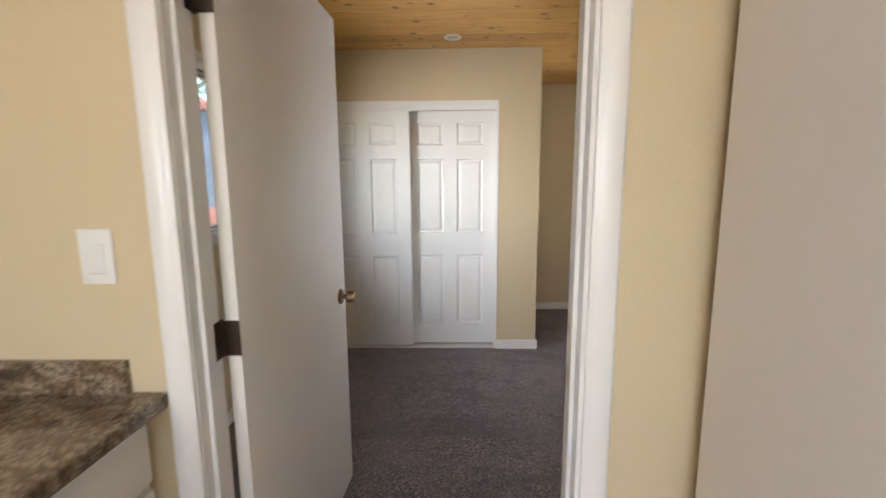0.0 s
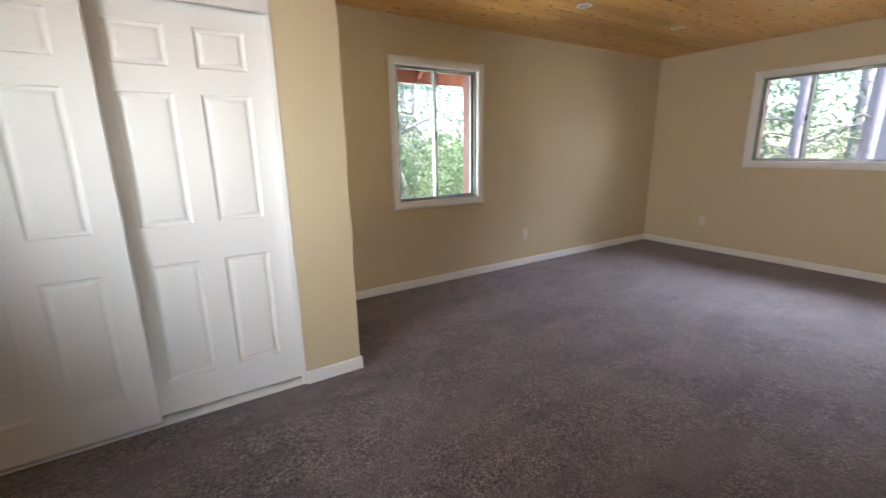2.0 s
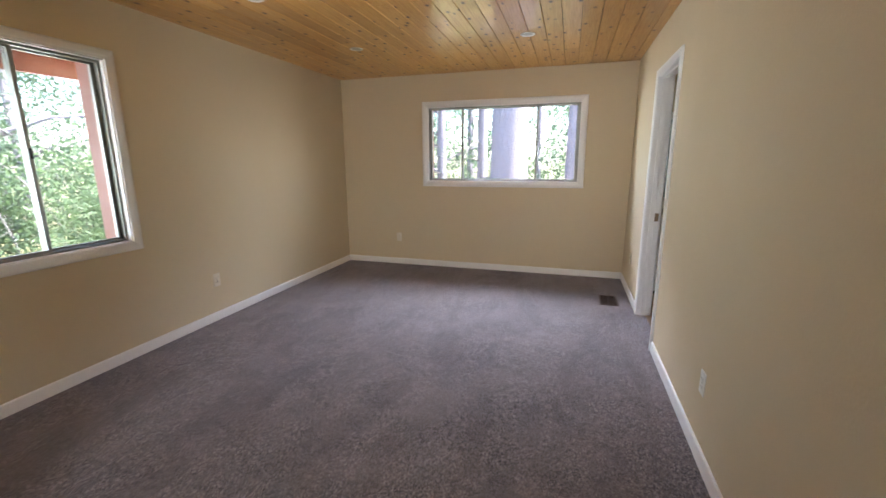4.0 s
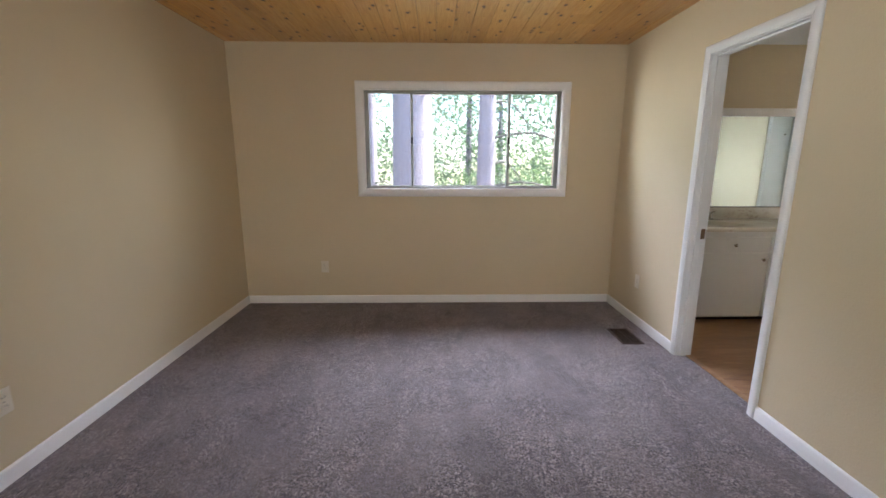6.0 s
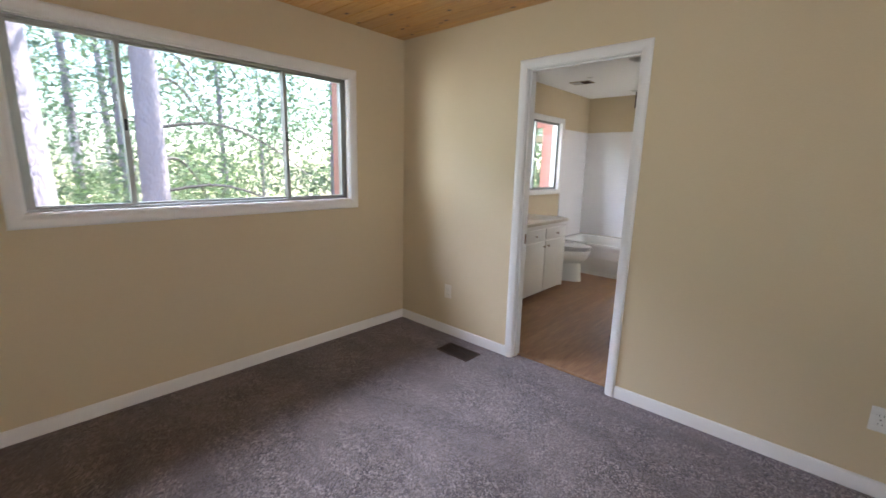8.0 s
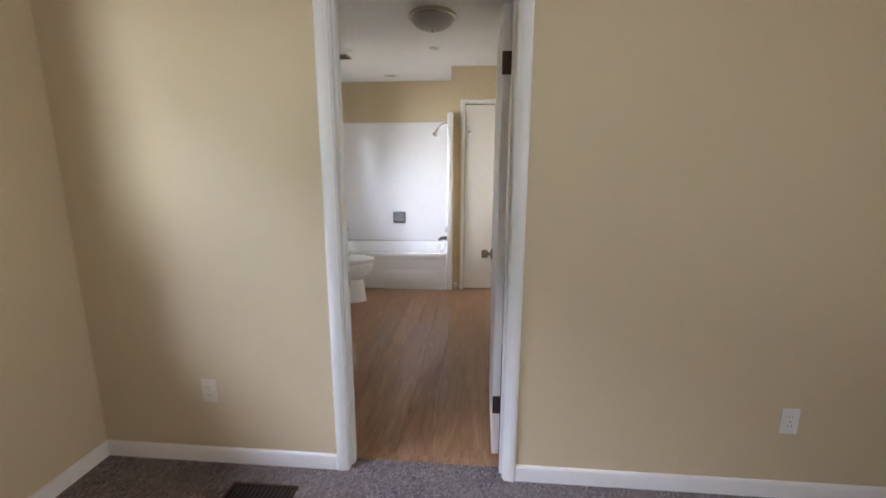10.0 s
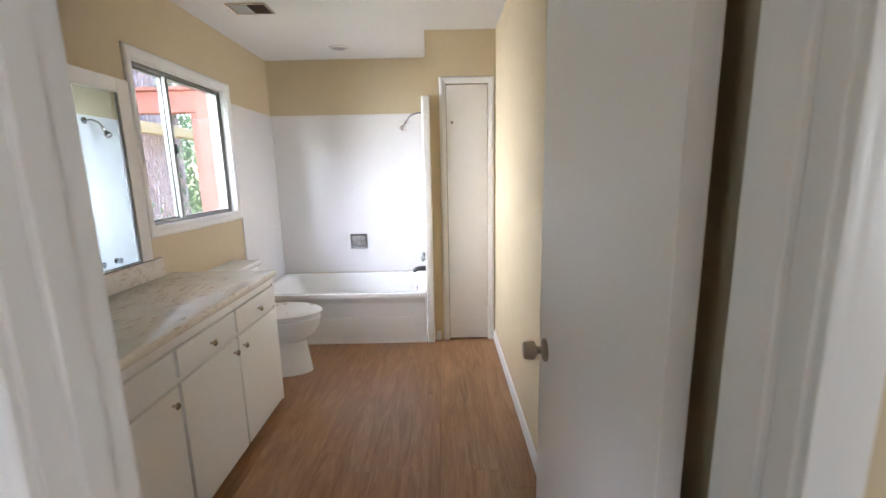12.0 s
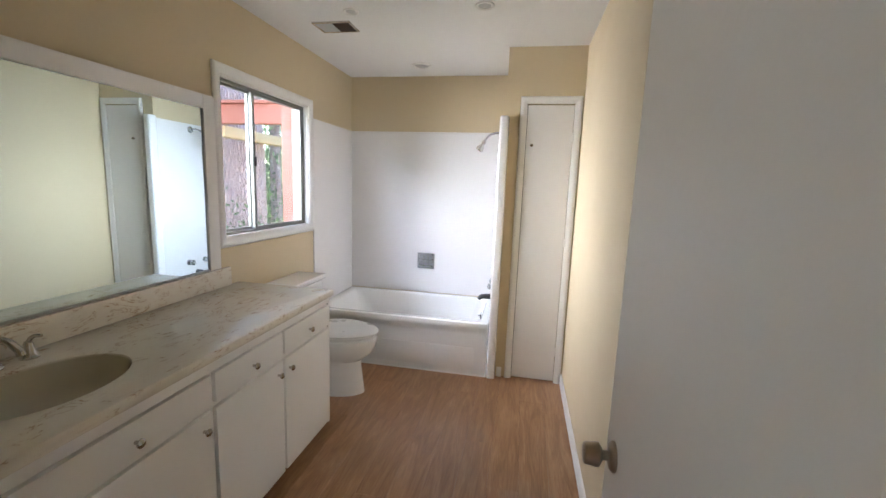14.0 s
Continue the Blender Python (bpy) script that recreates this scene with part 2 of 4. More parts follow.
# ---- building blocks ----


def mesh_of(name, bm, mat):
    bmesh.ops.recalc_face_normals(bm, faces=bm.faces)
    me = bpy.data.meshes.new(name)
    bm.to_mesh(me)
    bm.free()
    me.materials.append(mat)
    return me


def smooth(me, angle=40):
    me.set_sharp_from_angle(angle=radians(angle))
    for p in me.polygons:
        p.use_smooth = True


def part(name, bm, mat, parent=None, label="", soft=True):
    """One mesh object under a thing or a part."""
    me = mesh_of(name, bm, mat)
    if soft:
        smooth(me)
    ob = new(name, me)
    ob.parent = parent
    if label:
        ob["label"] = label
    return ob


def thing(name, label, category, at=(0, 0, 0), group="", kind=""):
    ob = new(name)
    ob.empty_display_size = .1
    ob.location = at
    return tagged(ob, label, category, group, kind)


def box(bm, x0, x1, y0, y1, z0, z1, bev=0.0, seg=2, turn=None):
    r = bmesh.ops.create_cube(bm, size=1)
    vs = r["verts"]
    c = Vector(((x0 + x1) / 2, (y0 + y1) / 2, (z0 + z1) / 2))
    for v in vs:
        v.co = Vector((v.co.x * abs(x1 - x0), v.co.y * abs(y1 - y0), v.co.z * abs(z1 - z0)))
        if turn:
            v.co = turn @ v.co
        v.co += c
    if bev:
        es = list({e for v in vs for e in v.link_edges})
        bmesh.ops.bevel(bm, geom=es, offset=bev, segments=seg, profile=.6, affect="EDGES")
    return bm


def boxes(*rows, bev=0.0, seg=2):
    bm = bmesh.new()
    for r in rows:
        box(bm, *r, bev=bev, seg=seg)
    return bm


def loft(bm, rings, cap0=True, cap1=True, closed=True):
    """Joins rings of points, each of the same count."""
    vs = [[bm.verts.new(p) for p in r] for r in rings]
    n = len(vs[0])
    for a, b in zip(vs, vs[1:]):
        for i in range(n if closed else n - 1):
            bm.faces.new([a[i], a[(i + 1) % n], b[(i + 1) % n], b[i]])
    if cap0:
        bm.faces.new(vs[0][::-1])
    if cap1:
        bm.faces.new(vs[-1])
    return bm


def lathe(profile, n=28, at=(0, 0, 0), axis=(0, 0, 1), bm=None):
    """Turns (radius, height) pairs about an axis through at."""
    bm = bm or bmesh.new()
    q = Vector((0, 0, 1)).rotation_difference(Vector(axis)).to_matrix()
    rings = [[Vector(at) + q @ Vector((r * math.cos(2 * math.pi * i / n), r * math.sin(2 * math.pi * i / n), h)) for i in range(n)] for r, h in profile]
    return loft(bm, rings, profile[0][0] > 1e-4, profile[-1][0] > 1e-4)


def tube(pts, radii, n=12, bm=None):
    """A bent round bar through the points."""
    bm = bm or bmesh.new()
    pts = [Vector(p) for p in pts]
    if not isinstance(radii, (list, tuple)):
        radii = [radii] * len(pts)
    rings, ref = [], Vector((.13, .21, .97)).normalized()
    for i, p in enumerate(pts):
        d = (pts[min(i + 1, len(pts) - 1)] - pts[max(i - 1, 0)]).normalized()
        u = d.cross(ref)
        if u.length < .2:
            u = d.cross(Vector((1, 0, 0)))
        u.normalize()
        w = d.cross(u)
        rings.append([p + (u * math.cos(2 * math.pi * k / n) + w * math.sin(2 * math.pi * k / n)) * radii[i] for k in range(n)])
    return loft(bm, rings)


def curve_points(pts, n=6):
    """A smooth line through the points."""
    pts = [Vector(p) for p in pts]
    out = []
    for i in range(len(pts) - 1):
        a, b, c, d = pts[max(i - 1, 0)], pts[i], pts[i + 1], pts[min(i + 2, len(pts) - 1)]
        for k in range(n):
            t = k / n
            out.append(.5 * ((2 * b) + (c - a) * t + (2 * a - 5 * b + 4 * c - d) * t * t + (3 * b - 3 * c + d - a) * t ** 3))
    return out + [pts[-1]]


def slab(name, axis, c0, c1, u0, u1, z0, z1, holes=(), mat=None):
    """A wall between c0 and c1 on its axis, along u, with holes (u0, u1, z0, z1)."""
    us = sorted({u0, u1, *[h[0] for h in holes], *[h[1] for h in holes]})
    zs = sorted({z0, z1, *[h[2] for h in holes], *[h[3] for h in holes]})
    solid = lambda i, j: 0 <= i < len(us) - 1 and 0 <= j < len(zs) - 1 and not any(
        h[0] <= us[i] < h[1] and h[2] <= zs[j] < h[3] for h in holes)
    bm = bmesh.new()
    P = lambda c, u, z: bm.verts.new((c, u, z) if axis == "x" else (u, c, z))
    for i in range(len(us) - 1):
        for j in range(len(zs) - 1):
            if not solid(i, j):
                continue
            a, b, c, d = us[i], us[i + 1], zs[j], zs[j + 1]
            for k in (c0, c1):
                bm.faces.new([P(k, a, c), P(k, b, c), P(k, b, d), P(k, a, d)])
            if not solid(i - 1, j):
                bm.faces.new([P(c0, a, c), P(c1, a, c), P(c1, a, d), P(c0, a, d)])
            if not solid(i + 1, j):
                bm.faces.new([P(c0, b, c), P(c1, b, c), P(c1, b, d), P(c0, b, d)])
            if not solid(i, j - 1):
                bm.faces.new([P(c0, a, c), P(c1, a, c), P(c1, b, c), P(c0, b, c)])
            if not solid(i, j + 1):
                bm.faces.new([P(c0, a, d), P(c1, a, d), P(c1, b, d), P(c0, b, d)])
    bmesh.ops.remove_doubles(bm, verts=bm.verts, dist=1e-5)
    return tagged(new(name, mesh_of(name, bm, mat)), kind="structure")


# ---- the shell ----
E, N, S, H, W = 6.12, 5.09, 1.495, 1.392, -.69      # wall faces of the bedroom; H: the other face of its south wall
C, CB = 2.415, 2.425                                # ceilings of bedroom and bathroom
BW, BS, CF = 4.10, -2.205, 3.93                     # bathroom west and south walls, closet front
X1, X2 = .060, .888                                 # entry door opening
X3, X4 = 4.196, 4.900                               # bathroom door opening
DH = 2.035
NW = (2.21, 3.112, .832, 2.04)                      # north window opening
EW = (2.058, 3.898, 1.122, 2.028)                    # east window
BWN = (-1.39, -.44, 1.115, 2.012)                   # bathroom window
WW = (2.35, 3.25, 1.11, 2.0)                        # west window
HW = (-.15, 1.05, 1.05, 2.05)                       # kitchen window, unseen, added to go with the fill lamp

slab("floor", "x", W - .15, E + .15, H, N + .15, -.12, 0, (), M_CARPET)
slab("floor_2", "x", BW - .1, E + .15, BS - .15, H, -.12, -.006, (), M_DARK)
slab("floor_3", "x", W - .15, BW - .1, -2.35, H, -.12, 0, (), M_VINYL)
slab("wall_south", "y", H, S, W, E, 0, CB, [(X1 - .02, X2 + .02, 0, DH + .02), (X3 - .02, X4 + .02, 0, DH + .02)], M_WALL)
slab("wall_north", "y", N, N + .15, W - .15, E + .15, 0, C, [NW], M_WALL)
slab("wall_east", "x", E, E + .15, BS - .15, N, 0, CB, [EW, BWN], M_WALL)
slab("wall_west", "x", W - .15, W, -2.35, N, 0, C, [WW], M_WALL)
slab("wall_closet", "y", CF, CF + .1, W, 1.32, 0, C, [(-.47, .985, 0, 2.03)], M_WALL)
slab("wall_closet_side", "x", 1.22, 1.32, CF + .1, N, 0, C, (), M_WALL)
slab("wall_bath_west", "x", BW - .1, BW, BS - .15, H, 0, CB, (), M_WALL)
slab("wall_bath_south", "y", BS - .15, BS, BW, E, 0, CB, (), M_WALL)
slab("wall_linen_front", "y", -1.569, -1.469, BW, 4.63, 0, CB, [(4.155, 4.485, 0, 2.045)], M_WALL)
slab("wall_linen_side", "x", 4.53, 4.63, BS, -1.569, 0, CB, (), M_WALL)
slab("wall_kitchen_east", "x", 1.165, 1.24, -2.2, H, 0, C, (), M_WALL)
slab("wall_kitchen_south", "y", -2.35, -2.2, W, 1.24, 0, C, [HW], M_WALL)


def ceiling_planks():
    """Tongue and groove boards along the room, in one mesh."""
    bm = bmesh.new()
    rnd = random.Random(5)
    w, y, row = .138, S - .06, 0
    while y < N:
        x = W - rnd.uniform(0, 2.4)
        while x < E:
            ln = rnd.choice((1.2, 1.8, 2.4, 3.0))
            a, b = max(x, W), min(x + ln, E)
            if b > a + .02:
                lo, hi, g = max(y, S), min(y + w, N), .0035
                if hi - lo > .02:
                    p = [(a + .0006, C + .012), (a + .0006, C), (b - .0006, C), (b - .0006, C + .012)]
                    ring = lambda x: [(x, lo + .0008, C + .02), (x, lo + .0008, C + g), (x, lo + g, C), (x, hi - g, C), (x, hi - .0008, C + g), (x, hi - .0008, C + .02)]
                    loft(bm, [ring(p[1][0]), ring(p[2][0])])
            x += ln
        y += w
        row += 1
    box(bm, W, E, S, N, C + .02, C + .10)
    me = mesh_of("ceiling", bm, M_PINE)
    return tagged(new("ceiling", me), "varnished knotty pine plank ceiling", "ceiling", kind="structure")


ceiling_planks()
slab("ceiling_2", "x", BW - .1, E, BS, H, CB, CB + .1, (), M_CEIL)
slab("ceiling_3", "x", W, BW - .1, -2.2, H, C, C + .1, (), M_CEIL)
slab("roof", "x", W - .6, E + .75, BS - .7, N + .16, 2.56, 2.68, (), M_ROOF)


def baseboards():
    h, t = .076, .013
    prof = [(0, 0), (t, 0), (t, h - .012), (t * .75, h - .004), (t * .35, h), (0, h)]

    def run(x0, y0, x1, y1, nx, ny):
        bm = bmesh.new()
        loft(bm, [[(x + nx * a, y + ny * a, z) for a, z in prof] for x, y in ((x0, y0), (x1, y1))])
        ob = part("baseboard", bm, M_WHITE)
        tagged(ob, "white painted baseboard", "baseboard", kind="structure")

    run(1.32, N, E, N, 0, -1)
    run(E, S, E, N - .013, -1, 0)
    run(X4 + .061, S, E - .013, S, 0, 1)
    run(X2 + .08, S, X3 - .061, S, 0, 1)
    run(W, S, X1 - .08, S, 0, 1)
    run(W, S + .013, W, CF, 1, 0)
    run(W + .013, CF, -.475, CF, 0, -1)
    run(.99, CF, 1.32 + .013, CF, 0, -1)
    run(1.32, CF, 1.32, N - .013, 1, 0)
    run(BW, -1.469, BW, H - .02, 1, 0)
    run(4.555, -1.469, 4.592, -1.469, 0, 1)


baseboards()


def casing(parent, axis, c, out, u0, u1, z0, z1, w=.072, foot=True, mat=None):
    """Moulded trim round an opening, on the face c of a wall; out is the way it stands off. foot: the sides reach the floor."""
    t = .017
    mat = mat or M_WHITE

    def strip(name, p, q, across):
        bm = bmesh.new()
        prof = [(0, 0), (0, t * .55), (.006, t * .8), (w * .28, t * .8), (w * .36, t), (w * .82, t * 1.1), (w - .006, t), (w, t * .6), (w, 0)]
        rings = []
        for (pu, pz), m in ((p, 0), (q, 1)):
            ring = []
            for a, d in prof:
                u, z = pu + across[0] * a, pz + across[1] * a
                if across[0]:
                    z += a * (1 if m else (0 if foot else -1))
                else:
                    u += a * (1 if m else -1)
                ring.append((c + out * d, u, z) if axis == "x" else (u, c + out * d, z))
            rings.append(ring)
        loft(bm, rings)
        return part(name, bm, mat, parent)

    strip("casing", (u0, z0), (u0, z1), (-1, 0))
    strip("casing", (u1, z0), (u1, z1), (1, 0))
    strip("casing", (u0, z1), (u1, z1), (0, 1))
    if not foot:
        strip("casing", (u0, z0), (u1, z0), (0, -1))


def knob_set(parent, m, mat, label):
    """A round door knob with its rose, about the local z axis from a door face."""
    k = part("door_knob", lathe([(.0001, 0), (.013, .001), (.0105, .012), (.0105, .024), (.019, .029), (.0255, .033), (.0262, .040), (.0245, .050), (.0238, .058), (.0225, .063), (.017, .0655), (.0001, .066)]), mat, parent, label)
    k.matrix_local = m
    r = part("rose", lathe([(.0001, .0), (.033, .0), (.033, .004), (.028, .010), (.016, .013), (.0001, .013)]), mat, k)
    return k


def hinge(parent, x, y, z, flip, mat):
    """A butt hinge opened wide: a leaf on the jamb, a leaf on the door, and the pin."""
    h = part("hinge", lathe([(.0001, -.047), (.004, -.046), (.0065, -.044), (.0065, .044), (.004, .047), (.0001, .048)], 12, (x, y, z)), mat, parent)
    part("leaf", boxes((x + .000, x + .003, y - .048 * flip, y - .004 * flip, z - .046, z + .046), bev=.0008, seg=1), mat, h)
    part("leaf", boxes((x + .006, x + .045, y - .0035 * flip, y + .0005 * flip, z - .044, z + .044), bev=.0008, seg=1), mat, h)
    return h


def jamb(parent, a, b, top, y0, y1, stop, doorside):
    """The lining of a door opening with its stops."""
    part("jamb", boxes((a - .018, a, y0, y1, 0, top + .018), bev=.0015, seg=1), M_WHITE, parent)
    part("jamb", boxes((b, b + .018, y0, y1, 0, top + .018), bev=.0015, seg=1), M_WHITE, parent)
    part("jamb_head", boxes((a, b, y0, y1, top, top + .018), bev=.0015, seg=1), M_WHITE, parent)
    s0, s1 = stop
    part("stop", boxes((a, a + .011, s0, s1, 0, top), bev=.002, seg=1), M_WHITE, parent)
    part("stop", boxes((b - .011, b, s0, s1, 0, top), bev=.002, seg=1), M_WHITE, parent)
    part("stop", boxes((a + .011, b - .011, s0, s1, top - .011, top), bev=.002, seg=1), M_WHITE, parent)


def entry_door():
    d = thing("door_1", "open white flush door with aged bronze knob and dark hinges", "door", (X1, S + .008, 0), kind="structure")
    inv = Matrix.Translation((-X1, -S - .008, 0))
    jamb(d, X1, X2, DH, H - .001, S + .001, (S - .075, S - .04), 1)
    casing(d, "y", H, -1, X1 - .002, X2 + .010, 0, DH + .005, .058)
    casing(d, "y", S, 1, X1 - .005, X2 + .005, 0, DH + .005, .070)
    for z in (.30, 1.0, 1.78):
        hinge(d, X1, S + .008, z, 1, M_OILED)
    part("strike_plate", boxes((X2 - .0025, X2 + .001, S - .036, S - .006, .86, .93)), M_BRONZE, d)
    for ch in d.children:
        ch.matrix_local = inv @ ch.matrix_local
    slab_ob = part("slab", boxes((.004, .004 + .828, -.043, -.008, .012, DH - .004), bev=.002), M_DOOR, d)
    open_by = Matrix.Rotation(radians(87.2), 4, "Z")
    slab_ob.matrix_local = open_by
    knob_set(slab_ob, Matrix.Translation((.765, -.043, .90)) @ Matrix.Rotation(radians(90), 4, "X"), M_BRONZE, "aged bronze knob")
    knob_set(slab_ob, Matrix.Translation((.765, -.008, .90)) @ Matrix.Rotation(radians(-90), 4, "X"), M_BRONZE, "aged bronze knob")
    return d


def bath_door():
    d = thing("door_2", "open white flush bathroom door with worn satin nickel knob", "door", (X3, H - .008, 0), kind="structure")
    inv = Matrix.Translation((-X3, -H + .008, 0))
    jamb(d, X3, X4, DH, H - .001, S + .001, (H + .04, H + .075), -1)
    casing(d, "y", H, -1, X3 - .005, X4 + .005, 0, DH + .005, .052)
    casing(d, "y", S, 1, X3 - .005, X4 + .005, 0, DH + .005, .055)
    for z in (.30, 1.80):
        hinge(d, X3, H - .008, z, -1, M_OILED)
    part("strike_plate", boxes((X4 - .0025, X4 + .001, H + .006, H + .036, .86, .93)), M_BRONZE, d)
    for ch in d.children:
        ch.matrix_local = inv @ ch.matrix_local
    slab_ob = part("slab", boxes((.004, .690, .008, .043, .012, DH - .004), bev=.002), M_DOOR, d)
    slab_ob.matrix_local = Matrix.Translation((0, -.032, 0)) @ Matrix.Rotation(radians(-90.3), 4, "Z")
    knob_set(slab_ob, Matrix.Translation((.615, .043, .885)) @ Matrix.Rotation(radians(-90), 4, "X"), M_SATIN, "worn satin nickel knob")
    return d


entry_door()
bath_door()


def kitchen_door():
    """A wide leaf that stands open flat against the kitchen's east wall."""
    d = thing("door_3", "white flush door standing open flat against the beige wall", "door", (1.165, .9, 0), kind="structure")
    part("slab", boxes((-.046, -.010, -.45, .436, .012, DH - .006), bev=.002), M_DOOR, d)
    for z in (.30, 1.0, 1.78):
        part("hinge", lathe([(.0001, -.044), (.006, -.043), (.006, .043), (.0001, .044)], 12, (-.006, -.455, z)), M_OILED, d)
    return d


kitchen_door()


def panel_face(bm, x0, x1, z0, z1, y, panels):
    """A moulded six panel face at y, looking towards -y."""
    us = sorted({x0, x1, *[p[0] for p in panels], *[p[1] for p in panels]})
    zs = sorted({z0, z1, *[p[2] for p in panels], *[p[3] for p in panels]})
    for a, b in zip(us, us[1:]):
        for c, d in zip(zs, zs[1:]):
            if not any(p[0] <= a < p[1] and p[2] <= c < p[3] for p in panels):
                bm.faces.new([bm.verts.new(v) for v in ((a, y, c), (b, y, c), (b, y, d), (a, y, d))])
    for a, b, c, d in panels:
        rings = []
        for ins, dep in ((0, 0), (.007, .007), (.014, .009), (.020, .009), (.034, .0015), (.038, .001)):
            rings.append([(a + ins, y + dep, c + ins), (b - ins, y + dep, c + ins), (b - ins, y + dep, d - ins), (a + ins, y + dep, d - ins)])
        loft(bm, rings, False, True)


def closet():
    d = thing("closet_doors", "pair of white six panel sliding closet doors under a white track fascia", "closet door", (.25, CF, 0), kind="structure")
    for x0, y in ((-.465, CF + .004), (.232, CF + .060)):
        bm = bmesh.new()
        x1, z0, z1 = x0 + .75, .026, 1.975
        cols = ((x0 + .108, x0 + .320), (x0 + .430, x0 + .642))
        rows = ((.205, .800), (.985, 1.585), (1.695, 1.872))
        panel_face(bm, x0, x1, z0, z1, y, [(a, b, c, e) for a, b in cols for c, e in rows])
        box(bm, x0, x1, y + .0115, y + .034, z0, z1)
        for a, b, c, e in ((x0, x0, z0, z1), (x1, x1, z0, z1), (x0, x1, z0, z0), (x0, x1, z1, z1)):
            q = ((a, y, c), (b, y, e if a == b else c), (b, y + .0115, e if a == b else c), (a, y + .0115, c)) if a == b else ((a, y, c), (b, y, c), (b, y + .0115, c), (a, y + .0115, c))
            bm.faces.new([bm.verts.new(v) for v in q])
        bmesh.ops.remove_doubles(bm, verts=bm.verts, dist=1e-5)
        me = mesh_of("door_panel", bm, M_WHITE)
        smooth(me, 25)
        ob = new("door_panel", me)
        ob.parent = d
    part("track_fascia", boxes((-.47, .985, CF - .006, CF + .014, 1.955, 2.03), bev=.002, seg=1), M_WHITE, d)
    part("track_head", boxes((-.469, .984, CF + .016, CF + .094, 2.0, 2.028)), M_DARK, d)
    part("floor_guide", boxes((-.47, .985, CF + .002, CF + .09, 0, .010), bev=.002, seg=1), M_WHITE, d)
    part("side_trim", boxes((.983, .992, CF - .004, CF + .098, 0, 2.03), bev=.001, seg=1), M_WHITE, d)
    part("corner_bead", boxes((.965, .9829, CF + .0, CF + .004, .0121, 1.954)), M_WHITE, d)
    for ch in d.children:
        ch.matrix_local = Matrix.Translation((-.25, -CF, 0)) @ ch.matrix_local
    return d


closet()


def linen_door():
    d = thing("door_4", "closed narrow white linen closet door with a tiny knob", "door", (4.32, -1.469, 0), kind="structure")
    casing(d, "y", -1.469, 1, 4.160, 4.480, 0, 2.045, .050)
    part("slab", boxes((4.163, 4.477, -1.494, -1.462, .014, 2.036), bev=.002), M_WHITE, d)
    # Near-black sheet painting the unlit depth behind the door gaps.
    part("void", boxes((4.156, 4.484, -1.534, -1.524, .001, 2.044)), M_DARK, d)
    part("door_handle", lathe([(.0001, 0), (.005, 0), (.005, .01), (.011, .016), (.011, .021), (.0001, .025)], 16, (4.437, -1.462, 1.76), (0, 1, 0)), M_NICKEL, d)
    for z in (.25, 1.08, 1.82):
        part("hinge", lathe([(.0001, -.03), (.006, -.03), (.006, .03), (.0001, .03)], 12, (4.161, -1.456, z)), M_WHITE, d)
    for ch in d.children:
        ch.matrix_local = Matrix.Translation((-4.32, 1.469, 0)) @ ch.matrix_local


linen_door()


